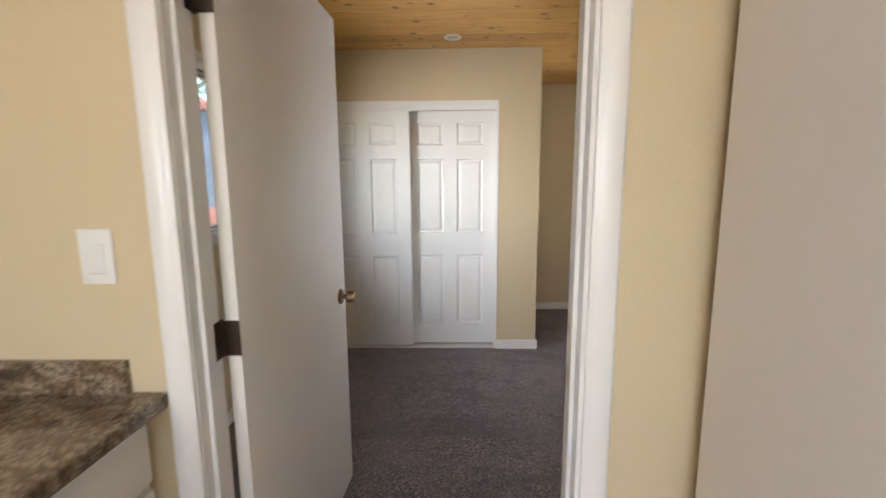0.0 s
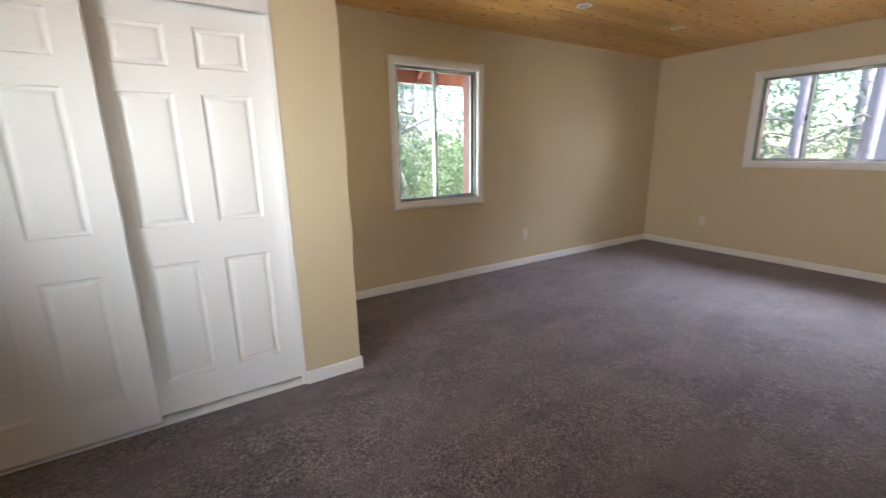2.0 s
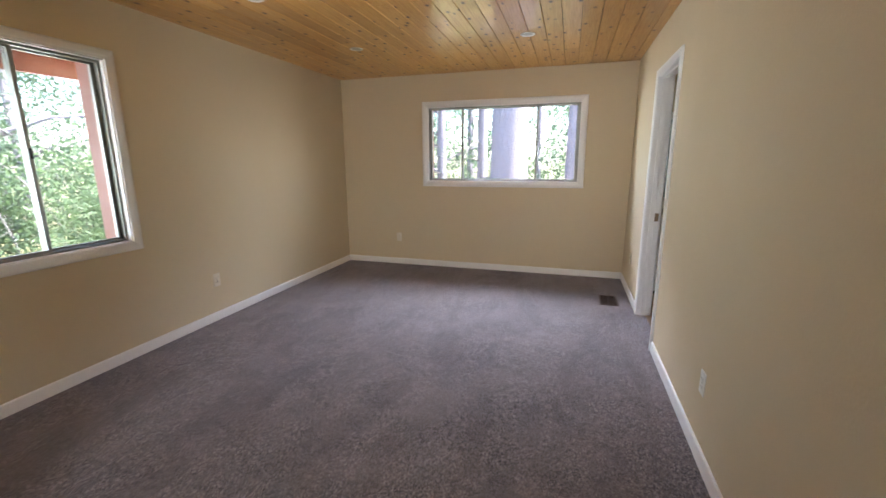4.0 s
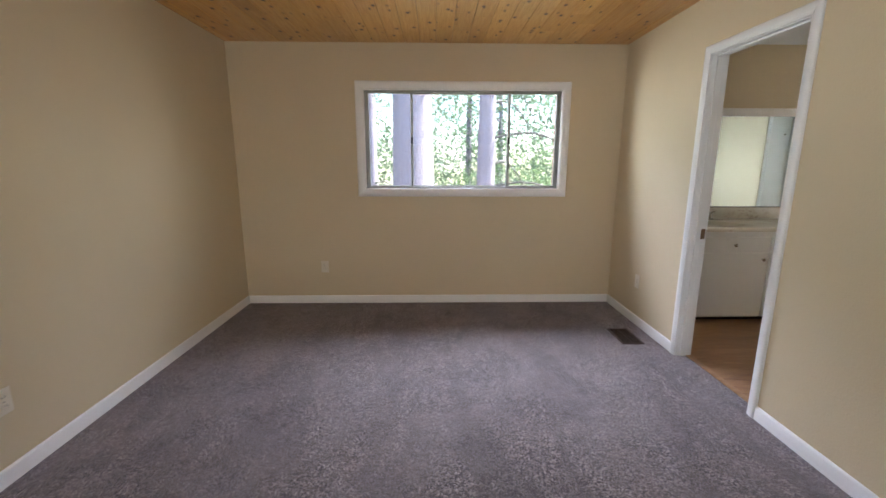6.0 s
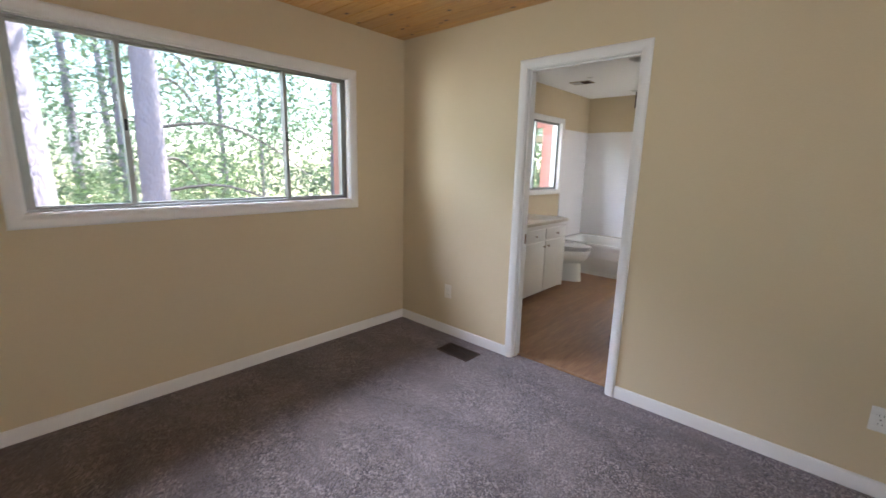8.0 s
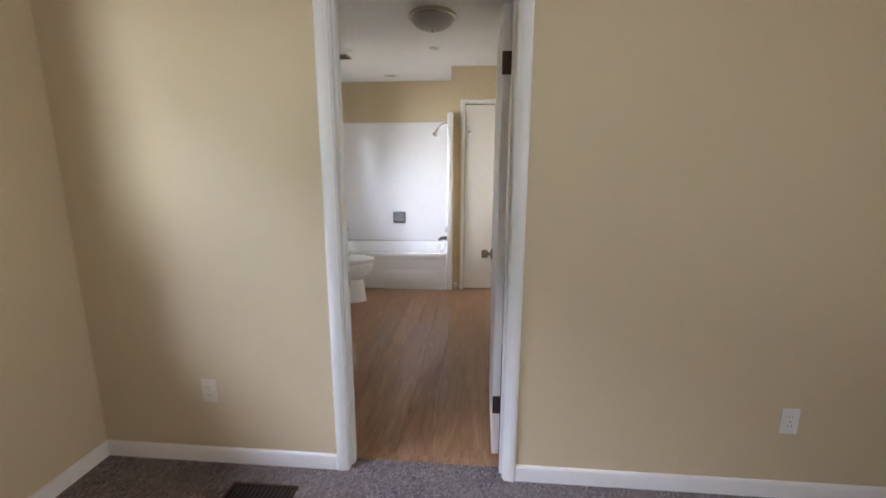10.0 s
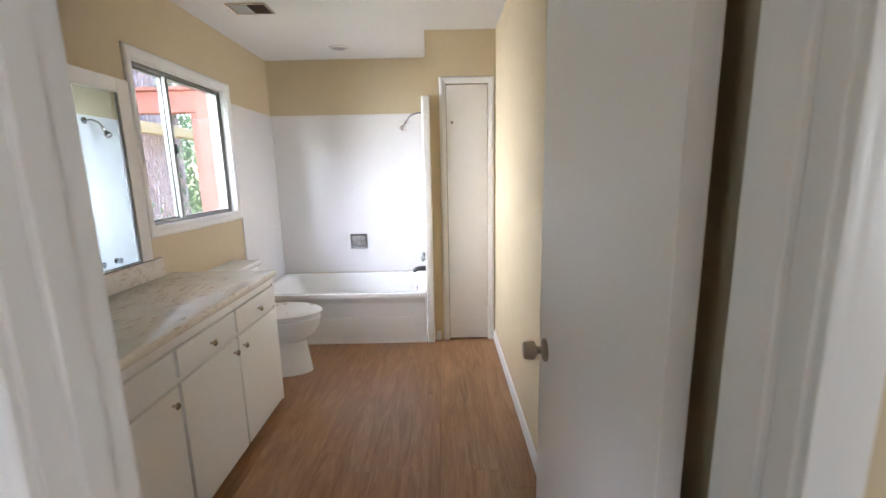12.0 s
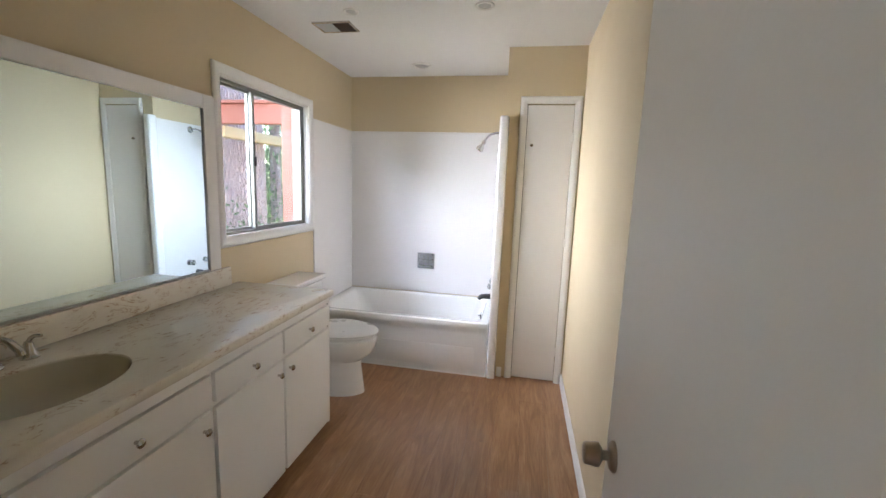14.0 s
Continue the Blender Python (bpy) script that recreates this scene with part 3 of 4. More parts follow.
def window(name, axis, inner, out, u0, u1, z0, z1, stiles, label, trim=.06, latch=True, red_lining=.2):
    """An aluminium slider in a wall whose room face is inner; out is the way to the open air. stiles: places of the meeting stiles."""
    mid = (u0 + u1) / 2
    base = (inner, mid, z0) if axis == "x" else (mid, inner, z0)
    d = thing(name, label, "window", base, kind="structure")

    def bx(c0, c1, a, b, c, e, bev=.0015):
        lo, hi = sorted((inner + out * c0, inner + out * c1))
        return boxes((lo, hi, a, b, c, e) if axis == "x" else (a, b, lo, hi, c, e), bev=bev, seg=1)

    def put(nm, bm, mat, par=d):
        ob = part(nm, bm, mat, par)
        return ob

    casing(d, axis, inner, -out, u0, u1, z0, z1, trim, foot=False)
    t = .008
    put("sill", bx(.0, .085, u0 + .0005, u1 - .0005, z0, z0 + t), M_WHITE)
    put("lining", bx(.0, .085, u0, u0 + t, z0 + t, z1 - t), M_WHITE)
    put("lining", bx(.0, .085, u1 - t, u1, z0 + t, z1 - t), M_WHITE)
    put("lining", bx(.0, .085, u0, u1, z1 - t, z1), M_WHITE)
    a, b, c, e, f = u0 + t, u1 - t, z0 + t, z1 - t, .015
    put("frame", bx(.034, .12, a, b, c, c + f), M_ALU)
    put("frame", bx(.034, .12, a, b, e - f, e), M_ALU)
    put("frame", bx(.034, .12, a, a + f, c + f, e - f), M_ALU)
    put("frame", bx(.034, .12, b - f, b, c + f, e - f), M_ALU)
    edges = [a + f, *stiles, b - f]
    for i, (p, q) in enumerate(zip(edges, edges[1:])):
        inside = i % 2 == 0
        y0 = .040 if inside else .068
        s = .012
        p2, q2 = p - (s if i else 0), q + (s if i < len(edges) - 2 else 0)
        sash = put("sash", bx(y0, y0 + .022, p2, p2 + .024, c + f, e - f), M_ALU)
        put("stile", bx(y0, y0 + .022, q2 - .024, q2, c + f, e - f), M_ALU, sash)
        put("rail", bx(y0, y0 + .022, p2 + .024, q2 - .024, c + f, c + f + .013), M_ALU, sash)
        put("rail", bx(y0, y0 + .022, p2 + .024, q2 - .024, e - f - .013, e - f), M_ALU, sash)
        g = put("pane", bx(y0 + .009, y0 + .0125, p2 + .02, q2 - .02, c + f + .010, e - f - .010, 0), M_GLASS)
        g.visible_shadow = False
        if inside and i < len(edges) - 1:
            put("gasket", bx(y0 + .0225, y0 + .0245, q2 - .010, q2 - .003, c + f, e - f, 0), M_BLACK, sash)
        if latch and (inside or i == 2):
            lu = q2 - .012 if i == 0 else p2 + .012
            zz = (c + e) / 2
            put("latch", bx(y0 - .012, y0 + .001, lu - .008, lu + .008, zz - .03, zz + .03, .003), M_DARK, sash)
    for nm, (p, q, r, v) in (("outer_trim", (u0 - .07, u0, z0 - .07, z1 + .07)), ("outer_trim", (u1, u1 + .07, z0 - .07, z1 + .07)), ("outer_trim", (u0, u1, z1, z1 + .07)), ("outer_trim", (u0, u1, z0 - .07, z0))):
        put(nm, bx(.151, .185, p, q, r, v), M_RED)
    for p, q in ((u0 + .001, u0 + .017), (u1 - .017, u1 - .001)) if red_lining else ():
        put("outer_lining", bx(.122, red_lining, p, q, z0 + .001, z1 - .001), M_REDTRIM)
    for ch in d.children:
        ch.matrix_local = Matrix.Translation(-Vector(base)) @ ch.matrix_local
    return d


window("window_1", "y", N, 1, *NW, (2.64,), "aluminium sliding window in white moulded trim", red_lining=.24)
window("window_2", "x", E, 1, *EW, (2.545, 3.455), "wide three light aluminium sliding window in white trim", .066)
window("window_3", "x", E, 1, *BWN, (-.785,), "small aluminium sliding bathroom window in white trim", .054, red_lining=.215)
window("window_4", "x", W, -1, *WW, (2.8,), "aluminium sliding window in white trim", red_lining=0)
# window_5 is unseen, added on the side the kitchen fill comes from.
window("window_5", "y", -2.2, -1, *HW, (.45,), "aluminium sliding kitchen window in white trim", red_lining=0)

# ---- bedroom ----


def recessed_light(x, y, z, r=.062, label="white recessed ceiling downlight, switched off"):
    d = thing("recessed_light", label, "ceiling light", (x, y, z), "ceiling downlights")
    part("trim_ring", lathe([(r * .62, .004), (r * .66, -.003), (r * .9, -.007), (r, -.004), (r, -.0005), (r * .9, .0)], 32), M_PLASTIC, d)
    part("lens", lathe([(.0001, -.001), (r * .55, -.002), (r * .64, -.001), (r * .64, .0)], 32), M_LENS, d)
    return d


for x, y in ((.63, 3.69), (2.09, 4.19), (3.46, 4.16), (4.78, 4.14), (4.80, 2.55)):
    recessed_light(x, y, C)


def outlet(axis, c, out, u, z, label, mat=M_PLASTIC):
    """A duplex outlet on the wall face c."""
    d = thing("wall_outlet", label, "power outlet", (0, 0, 0), "wall outlets")
    part("plate", boxes((-.035, .035, -.005, 0, -.057, .057), bev=.002), mat, d)
    for s in (-1, 1):
        k = part("socket", boxes((-.0165, .0165, -.0075, -.004, s * .02 - .014, s * .02 + .014), bev=.003), mat, d)
        part("slot", boxes((-.008, -.006, -.0079, -.007, s * .02 - .003, s * .02 + .006)), M_DARK, k)
        part("slot", boxes((.006, .008, -.0079, -.007, s * .02 - .003, s * .02 + .006)), M_DARK, k)
    part("screw", lathe([(.0001, 0), (.003, 0), (.003, .0015), (.0001, .002)], 10, (0, -.005, 0), (0, -1, 0)), M_NICKEL, d)
    turn = {("y", 1): 0, ("y", -1): 180, ("x", 1): -90, ("x", -1): 90}[axis, out]
    d.matrix_world = pose(*((c, u, z) if axis == "x" else (u, c, z)), 0, 0, turn)
    return d


outlet("y", N, 1, 3.78, .36, "ivory duplex outlet low on the beige wall near the tall window", M_IVORY)
outlet("x", E, 1, 4.32, .37, "ivory duplex outlet low on the beige wall below the wide window", M_IVORY)
outlet("y", S, -1, 5.555, .37, "ivory duplex outlet low on the beige wall by the bathroom door", M_IVORY)
outlet("y", S, -1, 3.02, .36, "white duplex outlet low on the long beige wall")


def floor_register():
    d = thing("floor_register", "brown metal floor register sunk in the carpet", "floor vent", (5.245, 1.71, 0))
    part("frame", boxes((-.15, .15, -.085, -.07, -.002, .006), (-.15, .15, .07, .085, -.002, .006), (-.15, -.135, -.07, .07, -.002, .006), (.135, .15, -.07, .07, -.002, .006), bev=.0015, seg=1), M_BROWNMETAL, d)
    # Near-black sheet in place of the shaded duct under the slats.
    part("void", boxes((-.134, .134, -.069, .069, .0005, .0015)), M_DARK, d)
    for i in range(13):
        x = -.12 + i * .02
        part("slat", boxes((x - .002, x + .002, -.069, .069, .0015, .005)), M_BROWNMETAL, d)
    part("slat_bar", boxes((-.134, .134, -.002, .002, .0016, .0056)), M_BROWNMETAL, d)
    return d


floor_register()

# ---- kitchen corner ----


def kitchen():
    d = thing("base_cabinet", "white painted base cabinet under a granite counter", "cabinet", (-.3, .4, 0))
    y0, y1, xf = -1.0, 1.385, -.065
    loc = lambda rows: [(a + .3, b + .3, c - .4, e - .4, f, g) for a, b, c, e, f, g in rows]
    part("body", boxes(*loc([(-.66, xf, y0, y1, .10, .882)]), bev=.002, seg=1), M_CAB, d)
    part("toe_kick", boxes(*loc([(-.66, xf - .07, y0, y1, 0, .10)])), M_CAB, d)
    w = (y1 - y0) / 5
    for i in range(5):
        a, b = y0 + i * w + .012, y0 + (i + 1) * w - .012
        dr = part("drawer", boxes(*loc([(xf, xf + .018, a, b, .72, .855)]), bev=.003), M_CAB, d)
        part("knob", lathe([(.0001, 0), (.006, 0), (.006, .012), (.015, .02), (.012, .028), (.0001, .03)], 16, (xf + .318, (a + b) / 2 - .4, .787), (1, 0, 0)), M_NICKEL, dr)
        do = part("door", boxes(*loc([(xf, xf + .018, a, b, .13, .70)]), bev=.003), M_CAB, d)
        part("knob", lathe([(.0001, 0), (.006, 0), (.006, .012), (.015, .02), (.012, .028), (.0001, .03)], 16, (xf + .318, b - .04 - .4, .64), (1, 0, 0)), M_NICKEL, do)
    t = thing("granite_counter", "brown speckled granite counter with a low matching backsplash", "countertop", (-.3, .4, .884))
    part("top", boxes(*[(a, b, c, e, f - .884, g - .884) for a, b, c, e, f, g in loc([(-.685, -.005, y0 - .02, 1.393, .884, .920)])], bev=.008, seg=3), M_GRANITE, t)
    part("backsplash", boxes(*[(a, b, c, e, f - .884, g - .884) for a, b, c, e, f, g in loc([(-.665, -.085, 1.372, 1.394, .9205, .993)])], bev=.002), M_GRANITE, t)
    part("side_splash", boxes(*[(a, b, c, e, f - .884, g - .884) for a, b, c, e, f, g in loc([(-.688, -.667, y0, 1.394, .9205, .993)])], bev=.002), M_GRANITE, t)
    s = thing("light_switch", "white rocker light switch with a slide dimmer", "light switch", (-.122, H, 1.22))
    part("plate", boxes((-.0355, .0355, -.006, 0, -.058, .058), bev=.0025), M_PLASTIC, s)
    part("rocker", boxes((-.017, .017, -.009, -.005, -.034, .028), bev=.0015), M_PLASTIC, s)
    part("slider", boxes((-.012, .012, -.0115, -.009, -.026, -.019), bev=.001), M_PLASTIC, s)
    part("gap_line", boxes((-.0175, .0175, -.0068, -.0058, -.0355, -.0345)), M_GREY, s)


kitchen()

# ---- bathroom ----


def vanity():
    d = thing("vanity_cabinet", "long white painted bathroom vanity with small nickel knobs", "cabinet", (5.8, .45, 0))
    o = Vector((-5.8, -.45, 0))
    xf = 5.528

    def put(nm, bm, mat, par=d, label=""):
        ob = part(nm, bm, mat, par, label)
        if par is d:
            ob.matrix_local = Matrix.Translation(o)
        return ob

    y0, y1 = -.52, 1.385
    put("side_panel", boxes((xf - .004, 6.115, y0, y0 + .018, .038, .808), bev=.001, seg=1), M_CAB)
    put("face_frame", boxes((xf + .004, xf + .022, y0 + .018, y1, .062, .808)), M_CAB)
    put("body", boxes((xf + .022, 6.115, y0 + .018, y1, .062, .70)), M_CAB)
    put("toe_kick", boxes((xf + .075, 6.1, y0 + .02, y1, 0, .062)), M_DARK)
    put("top_rail", boxes((xf - .012, xf + .004, y0 + .018, y1, .776, .808), bev=.001, seg=1), M_CAB)
    bays = [(-.498, -.048), (-.030, .398), (.418, 1.015), (1.035, 1.372)]
    kn = lambda y, z, par: put("knob", lathe([(.0001, 0), (.006, 0), (.0055, .010), (.0135, .017), (.014, .022), (.009, .027), (.0001, .028)], 18, (xf - .014, y, z), (-1, 0, 0)), M_NICKEL, par, "")
    for i, (a, b) in enumerate(bays):
        dr = put("drawer", boxes((xf - .014, xf + .004, a, b, .650, .762), bev=.0025), M_CAB)
        do = put("door", boxes((xf - .014, xf + .004, a, b, .060, .627), bev=.0025), M_CAB)
        kn((a + b) / 2, .696, dr)
        kn({0: b - .032, 1: a + .040, 2: a + .045, 3: b - .045}[i], .572, do)
    return d


vanity()


def vanity_top():
    cx, cy, rx, ry = 5.80, .722, .165, .218
    x0, x1, y0, y1, z = 5.506, 6.118, -.535, 1.389, .845
    d = thing("bathroom_countertop", "cream veined cultured marble counter with an oval sink bowl", "countertop", (cx, cy, z - .036))
    ang = sorted({2 * math.pi * i / 64 for i in range(64)} | {math.atan2(b - cy, a - cx) % (2 * math.pi) for a in (x0, x1) for b in (y0, y1)})

    def oval(k, zz):
        return [(cx + rx * k * math.cos(t), cy + ry * k * math.sin(t), zz) for t in ang]

    def rect(ins, zz):
        out = []
        for t in ang:
            c, s = math.cos(t), math.sin(t)
            k = min(((x1 if c > 0 else x0) - cx) / c if abs(c) > 1e-9 else 1e9, ((y1 if s > 0 else y0) - cy) / s if abs(s) > 1e-9 else 1e9)
            px, py = cx + c * k, cy + s * k
            out.append((min(max(px, x0 + ins), x1 - ins), min(max(py, y0 + ins), y1 - ins), zz))
        return out

    bm = loft(bmesh.new(), [oval(1.0, z - .036), rect(.02, z - .036), rect(.004, z - .036), rect(0, z - .030), rect(0, z - .008), rect(.003, z - .002), rect(.008, z), oval(1.06, z), oval(1.02, z - .003), oval(1.0, z - .012)], False, False)
    off = Matrix.Translation((-cx, -cy, -z + .036))
    part("top", bm, M_MARBLE, d).matrix_local = off
    rings = [oval(1.0, z - .008), oval(.97, z - .03)]
    for i in range(1, 9):
        t = i / 8
        rings.append(oval(.97 * math.cos(t * 1.38), z - .03 - .125 * math.sin(t * 1.5)))
    part("sink_bowl", loft(bmesh.new(), rings, False, True), Nodes("cream sink glaze", (.62, .58, .46), .14, coat=.3).m, d, "cream oval sink bowl").matrix_local = off
    part("drain", lathe([(.0001, -.001), (.02, 0), (.023, .003), (.018, .004), (.0001, .002)], 20, (cx, cy, z - .153)), M_CHROME, d).matrix_local = off
    part("backsplash", boxes((6.096, 6.118, -.45, 1.389, z + .0005, z + .105), bev=.003), M_MARBLE, d).matrix_local = off
    part("side_splash", boxes((5.53, 6.095, 1.369, 1.389, z + .0005, z + .105), bev=.003), M_MARBLE, d).matrix_local = off
    return d


vanity_top()


def faucet():
    d = thing("sink_faucet", "brushed nickel two handle faucet beside the sink bowl", "faucet", (6.035, .705, .845))
    for s in (-1, 1):
        h = part("handle", lathe([(.0001, 0), (.027, 0), (.028, .004), (.020, .012), (.015, .035), (.013, .05), (.010, .056), (.0001, .058)], 20, (0, s * .10, 0)), M_NICKEL, d)
        pts = curve_points([(0, s * .10, .048), (-.012, s * .10, .066), (-.035, s * .097, .080), (-.07, s * .093, .086)], 4)
        part("lever", tube(pts, [.009, .009, .0085, .008, .008, .0075, .007, .0065, .006, .006, .006, .0055, .005], 10), M_NICKEL, h)
    part("spout_base", lathe([(.0001, 0), (.027, 0), (.028, .004), (.021, .012), (.016, .035), (.0001, .036)], 20), M_NICKEL, d)
    pts = curve_points([(0, 0, .02), (-.004, 0, .065), (-.03, 0, .095), (-.075, 0, .10), (-.115, 0, .078), (-.125, 0, .062)], 5)
    part("spout", tube(pts, .0115, 14), M_NICKEL, d)
    return d


faucet()


def mirror():
    x = E - .003
    y0, y1, z0, z1 = -.290, 1.33, .958, 1.800
    d = thing("wall_mirror", "large frameless-bottomed wall mirror in a flat white painted frame", "mirror", (x, .5, z0))
    put = lambda nm, bm, mat: setattr(part(nm, bm, mat, d), "matrix_local", Matrix.Translation((-x, -.5, -z0)))
    put("glass", boxes((x - .010, x - .004, y0 - .004, y1, z0, z1)), M_MIRROR)
    put("backing", boxes((x - .0035, x, y0 - .004, y1, z0, z1)), M_DARK)
    put("frame_side", boxes((x - .020, x, y0 - .083, y0 - .005, z0 - .004, z1 + .072), bev=.002), M_WHITE)
    put("frame_top", boxes((x - .020, x, y0 - .004, 1.386, z1 + .001, z1 + .072), bev=.002), M_WHITE)
    put("frame_end", boxes((x - .020, x, y1 + .001, 1.386, z0, z1), bev=.002), M_WHITE)
    put("bottom_channel", boxes((x - .0145, x - .0105, y0, y1, z0 - .004, z0 + .006)), M_ALU)


mirror()


def egg(cx, cy, front, back, half, z, n=36):
    """A ring of an egg that points to -x."""
    out = []
    for i in range(n):
        t = 2 * math.pi * i / n
        c, s = math.cos(t), math.sin(t)
        out.append((cx + (back * c if c > 0 else front * c), cy + half * s * (1 - .10 * max(0, -c)), z))
    return out


def toilet():
    cx, cy = 5.685, -.965
    d = thing("toilet", "white porcelain toilet with closed lid, beside the vanity", "toilet", (cx, cy, 0))
    off = Matrix.Translation((-cx, -cy, 0))
    rings = [egg(cx + .02, cy, .222, .25, .122, 0), egg(cx + .02, cy, .220, .25, .121, .012), egg(cx + .02, cy, .208, .24, .114, .10), egg(cx + .02, cy, .196, .23, .107, .20), egg(cx + .02, cy, .196, .225, .108, .235),
             egg(cx + .01, cy, .220, .22, .130, .262), egg(cx - .01, cy, .248, .215, .160, .305), egg(cx - .01, cy, .268, .215, .180, .355), egg(cx - .01, cy, .276, .215, .188, .390), egg(cx - .01, cy, .274, .215, .187, .405), egg(cx - .01, cy, .262, .21, .178, .413)]
    part("bowl", loft(bmesh.new(), rings), M_PORC, d).matrix_local = off
    part("seat", loft(bmesh.new(), [egg(cx - .01, cy, .256, .20, .174, .4145), egg(cx - .01, cy, .264, .205, .180, .417), egg(cx - .01, cy, .264, .205, .180, .430), egg(cx - .01, cy, .256, .20, .174, .4335)]), M_PLASTIC, d).matrix_local = off
    part("lid", loft(bmesh.new(), [egg(cx - .01, cy, .268, .208, .182, .4385), egg(cx - .01, cy, .284, .212, .195, .4405), egg(cx - .01, cy, .285, .213, .196, .449), egg(cx - .01, cy, .274, .205, .188, .4555), egg(cx - .01, cy, .2, .15, .13, .458)]), M_PLASTIC, d).matrix_local = off
    part("shelf", boxes((cx + .14, 6.06, cy - .11, cy + .11, .20, .410), bev=.03, seg=4), M_PORC, d).matrix_local = off
    part("tank", boxes((5.90, 6.105, cy - .225, cy + .225, .4105, .735), bev=.03, seg=4), M_PORC, d).matrix_local = off
    part("tank_lid", boxes((5.885, 6.112, cy - .24, cy + .24, .736, .775), bev=.014, seg=4), M_PORC, d).matrix_local = off
    part("flush_lever", tube([(5.898, cy + .16, .68), (5.882, cy + .16, .68), (5.878, cy + .12, .677), (5.878, cy + .09, .675)], .006, 8), M_CHROME, d).matrix_local = off
    for s in (-1, 1):
        part("seat_hinge", boxes((cx + .17, cx + .205, cy + s * .07 - .014, cy + s * .07 + .014, .4135, .445), bev=.005), M_PLASTIC, d).matrix_local = off
    return d


toilet()


def rounded(x0, x1, y0, y1, r, z, n=6):
    out = []
    for cx, cy, a0 in ((x1 - r, y1 - r, 0), (x0 + r, y1 - r, 90), (x0 + r, y0 + r, 180), (x1 - r, y0 + r, 270)):
        for i in range(n + 1):
            t = radians(a0 + 90 * i / n)
            out.append((cx + r * math.cos(t), cy + r * math.sin(t), z))
    return out


def bathtub():
    x0, x1, y0, y1, z = 4.670, 6.108, BS + .012, -1.400, .430
    d = thing("bathtub", "white built in alcove bathtub with a smooth apron", "bathtub", (5.3, -1.8, 0))
    off = Matrix.Translation((-5.3, 1.8, 0))
    rings = [rounded(x0, x1, y0, y1 - .02, .01, .0), rounded(x0, x1, y0, y1 - .02, .01, .33), rounded(x0, x1, y0, y1 - .014, .012, .365), rounded(x0, x1, y0, y1, .02, .385), rounded(x0, x1, y0, y1, .02, z - .018),
             rounded(x0 + .004, x1 - .004, y0 + .004, y1 - .006, .022, z - .004), rounded(x0 + .02, x1 - .02, y0 + .02, y1 - .02, .03, z), rounded(x0 + .06, x1 - .06, y0 + .05, y1 - .065, .06, z - .003),
             rounded(x0 + .075, x1 - .08, y0 + .065, y1 - .08, .09, z - .02), rounded(x0 + .10, x1 - .16, y0 + .09, y1 - .105, .12, .2), rounded(x0 + .14, x1 - .26, y0 + .12, y1 - .135, .12, .09), rounded(x0 + .2, x1 - .34, y0 + .18, y1 - .2, .1, .07)]
    part("tub", loft(bmesh.new(), rings), M_PORC, d).matrix_local = off
    part("apron_panel", boxes((x0 + .10, x1 - .10, y1 - .0205, y1 - .0182, .05, .225), bev=.0010), M_PORC, d).matrix_local = off
    part("floor_bead", boxes((x0, x1, y1 - .0195, y1 - .012, .0, .008), bev=.002), M_CAB, d).matrix_local = off
    t = thing("tub_surround", "white moulded three wall bath surround with a rounded end post", "bath surround", (5.3, -1.8, .0))
    part("back_panel", boxes((4.660, 6.108, BS + .001, BS + .011, .4305, 1.935), bev=.003), M_ACRYL, t).matrix_local = off
    part("east_panel", boxes((6.1085, 6.119, BS + .001, -1.446, .0, 1.935), bev=.003), M_ACRYL, t).matrix_local = off
    part("west_panel", boxes((4.632, 4.658, BS + .001, -1.469, .0, 1.935), bev=.003), M_ACRYL, t).matrix_local = off
    part("end_post", boxes((4.602, 4.666, -1.468, -1.390, .0, 1.955), bev=.018, seg=4), M_ACRYL, t).matrix_local = off
    part("cap_rail", boxes((4.660, 6.106, BS + .0112, BS + .0155, 1.921, 1.935), bev=.002), M_ACRYL, t).matrix_local = off


bathtub()


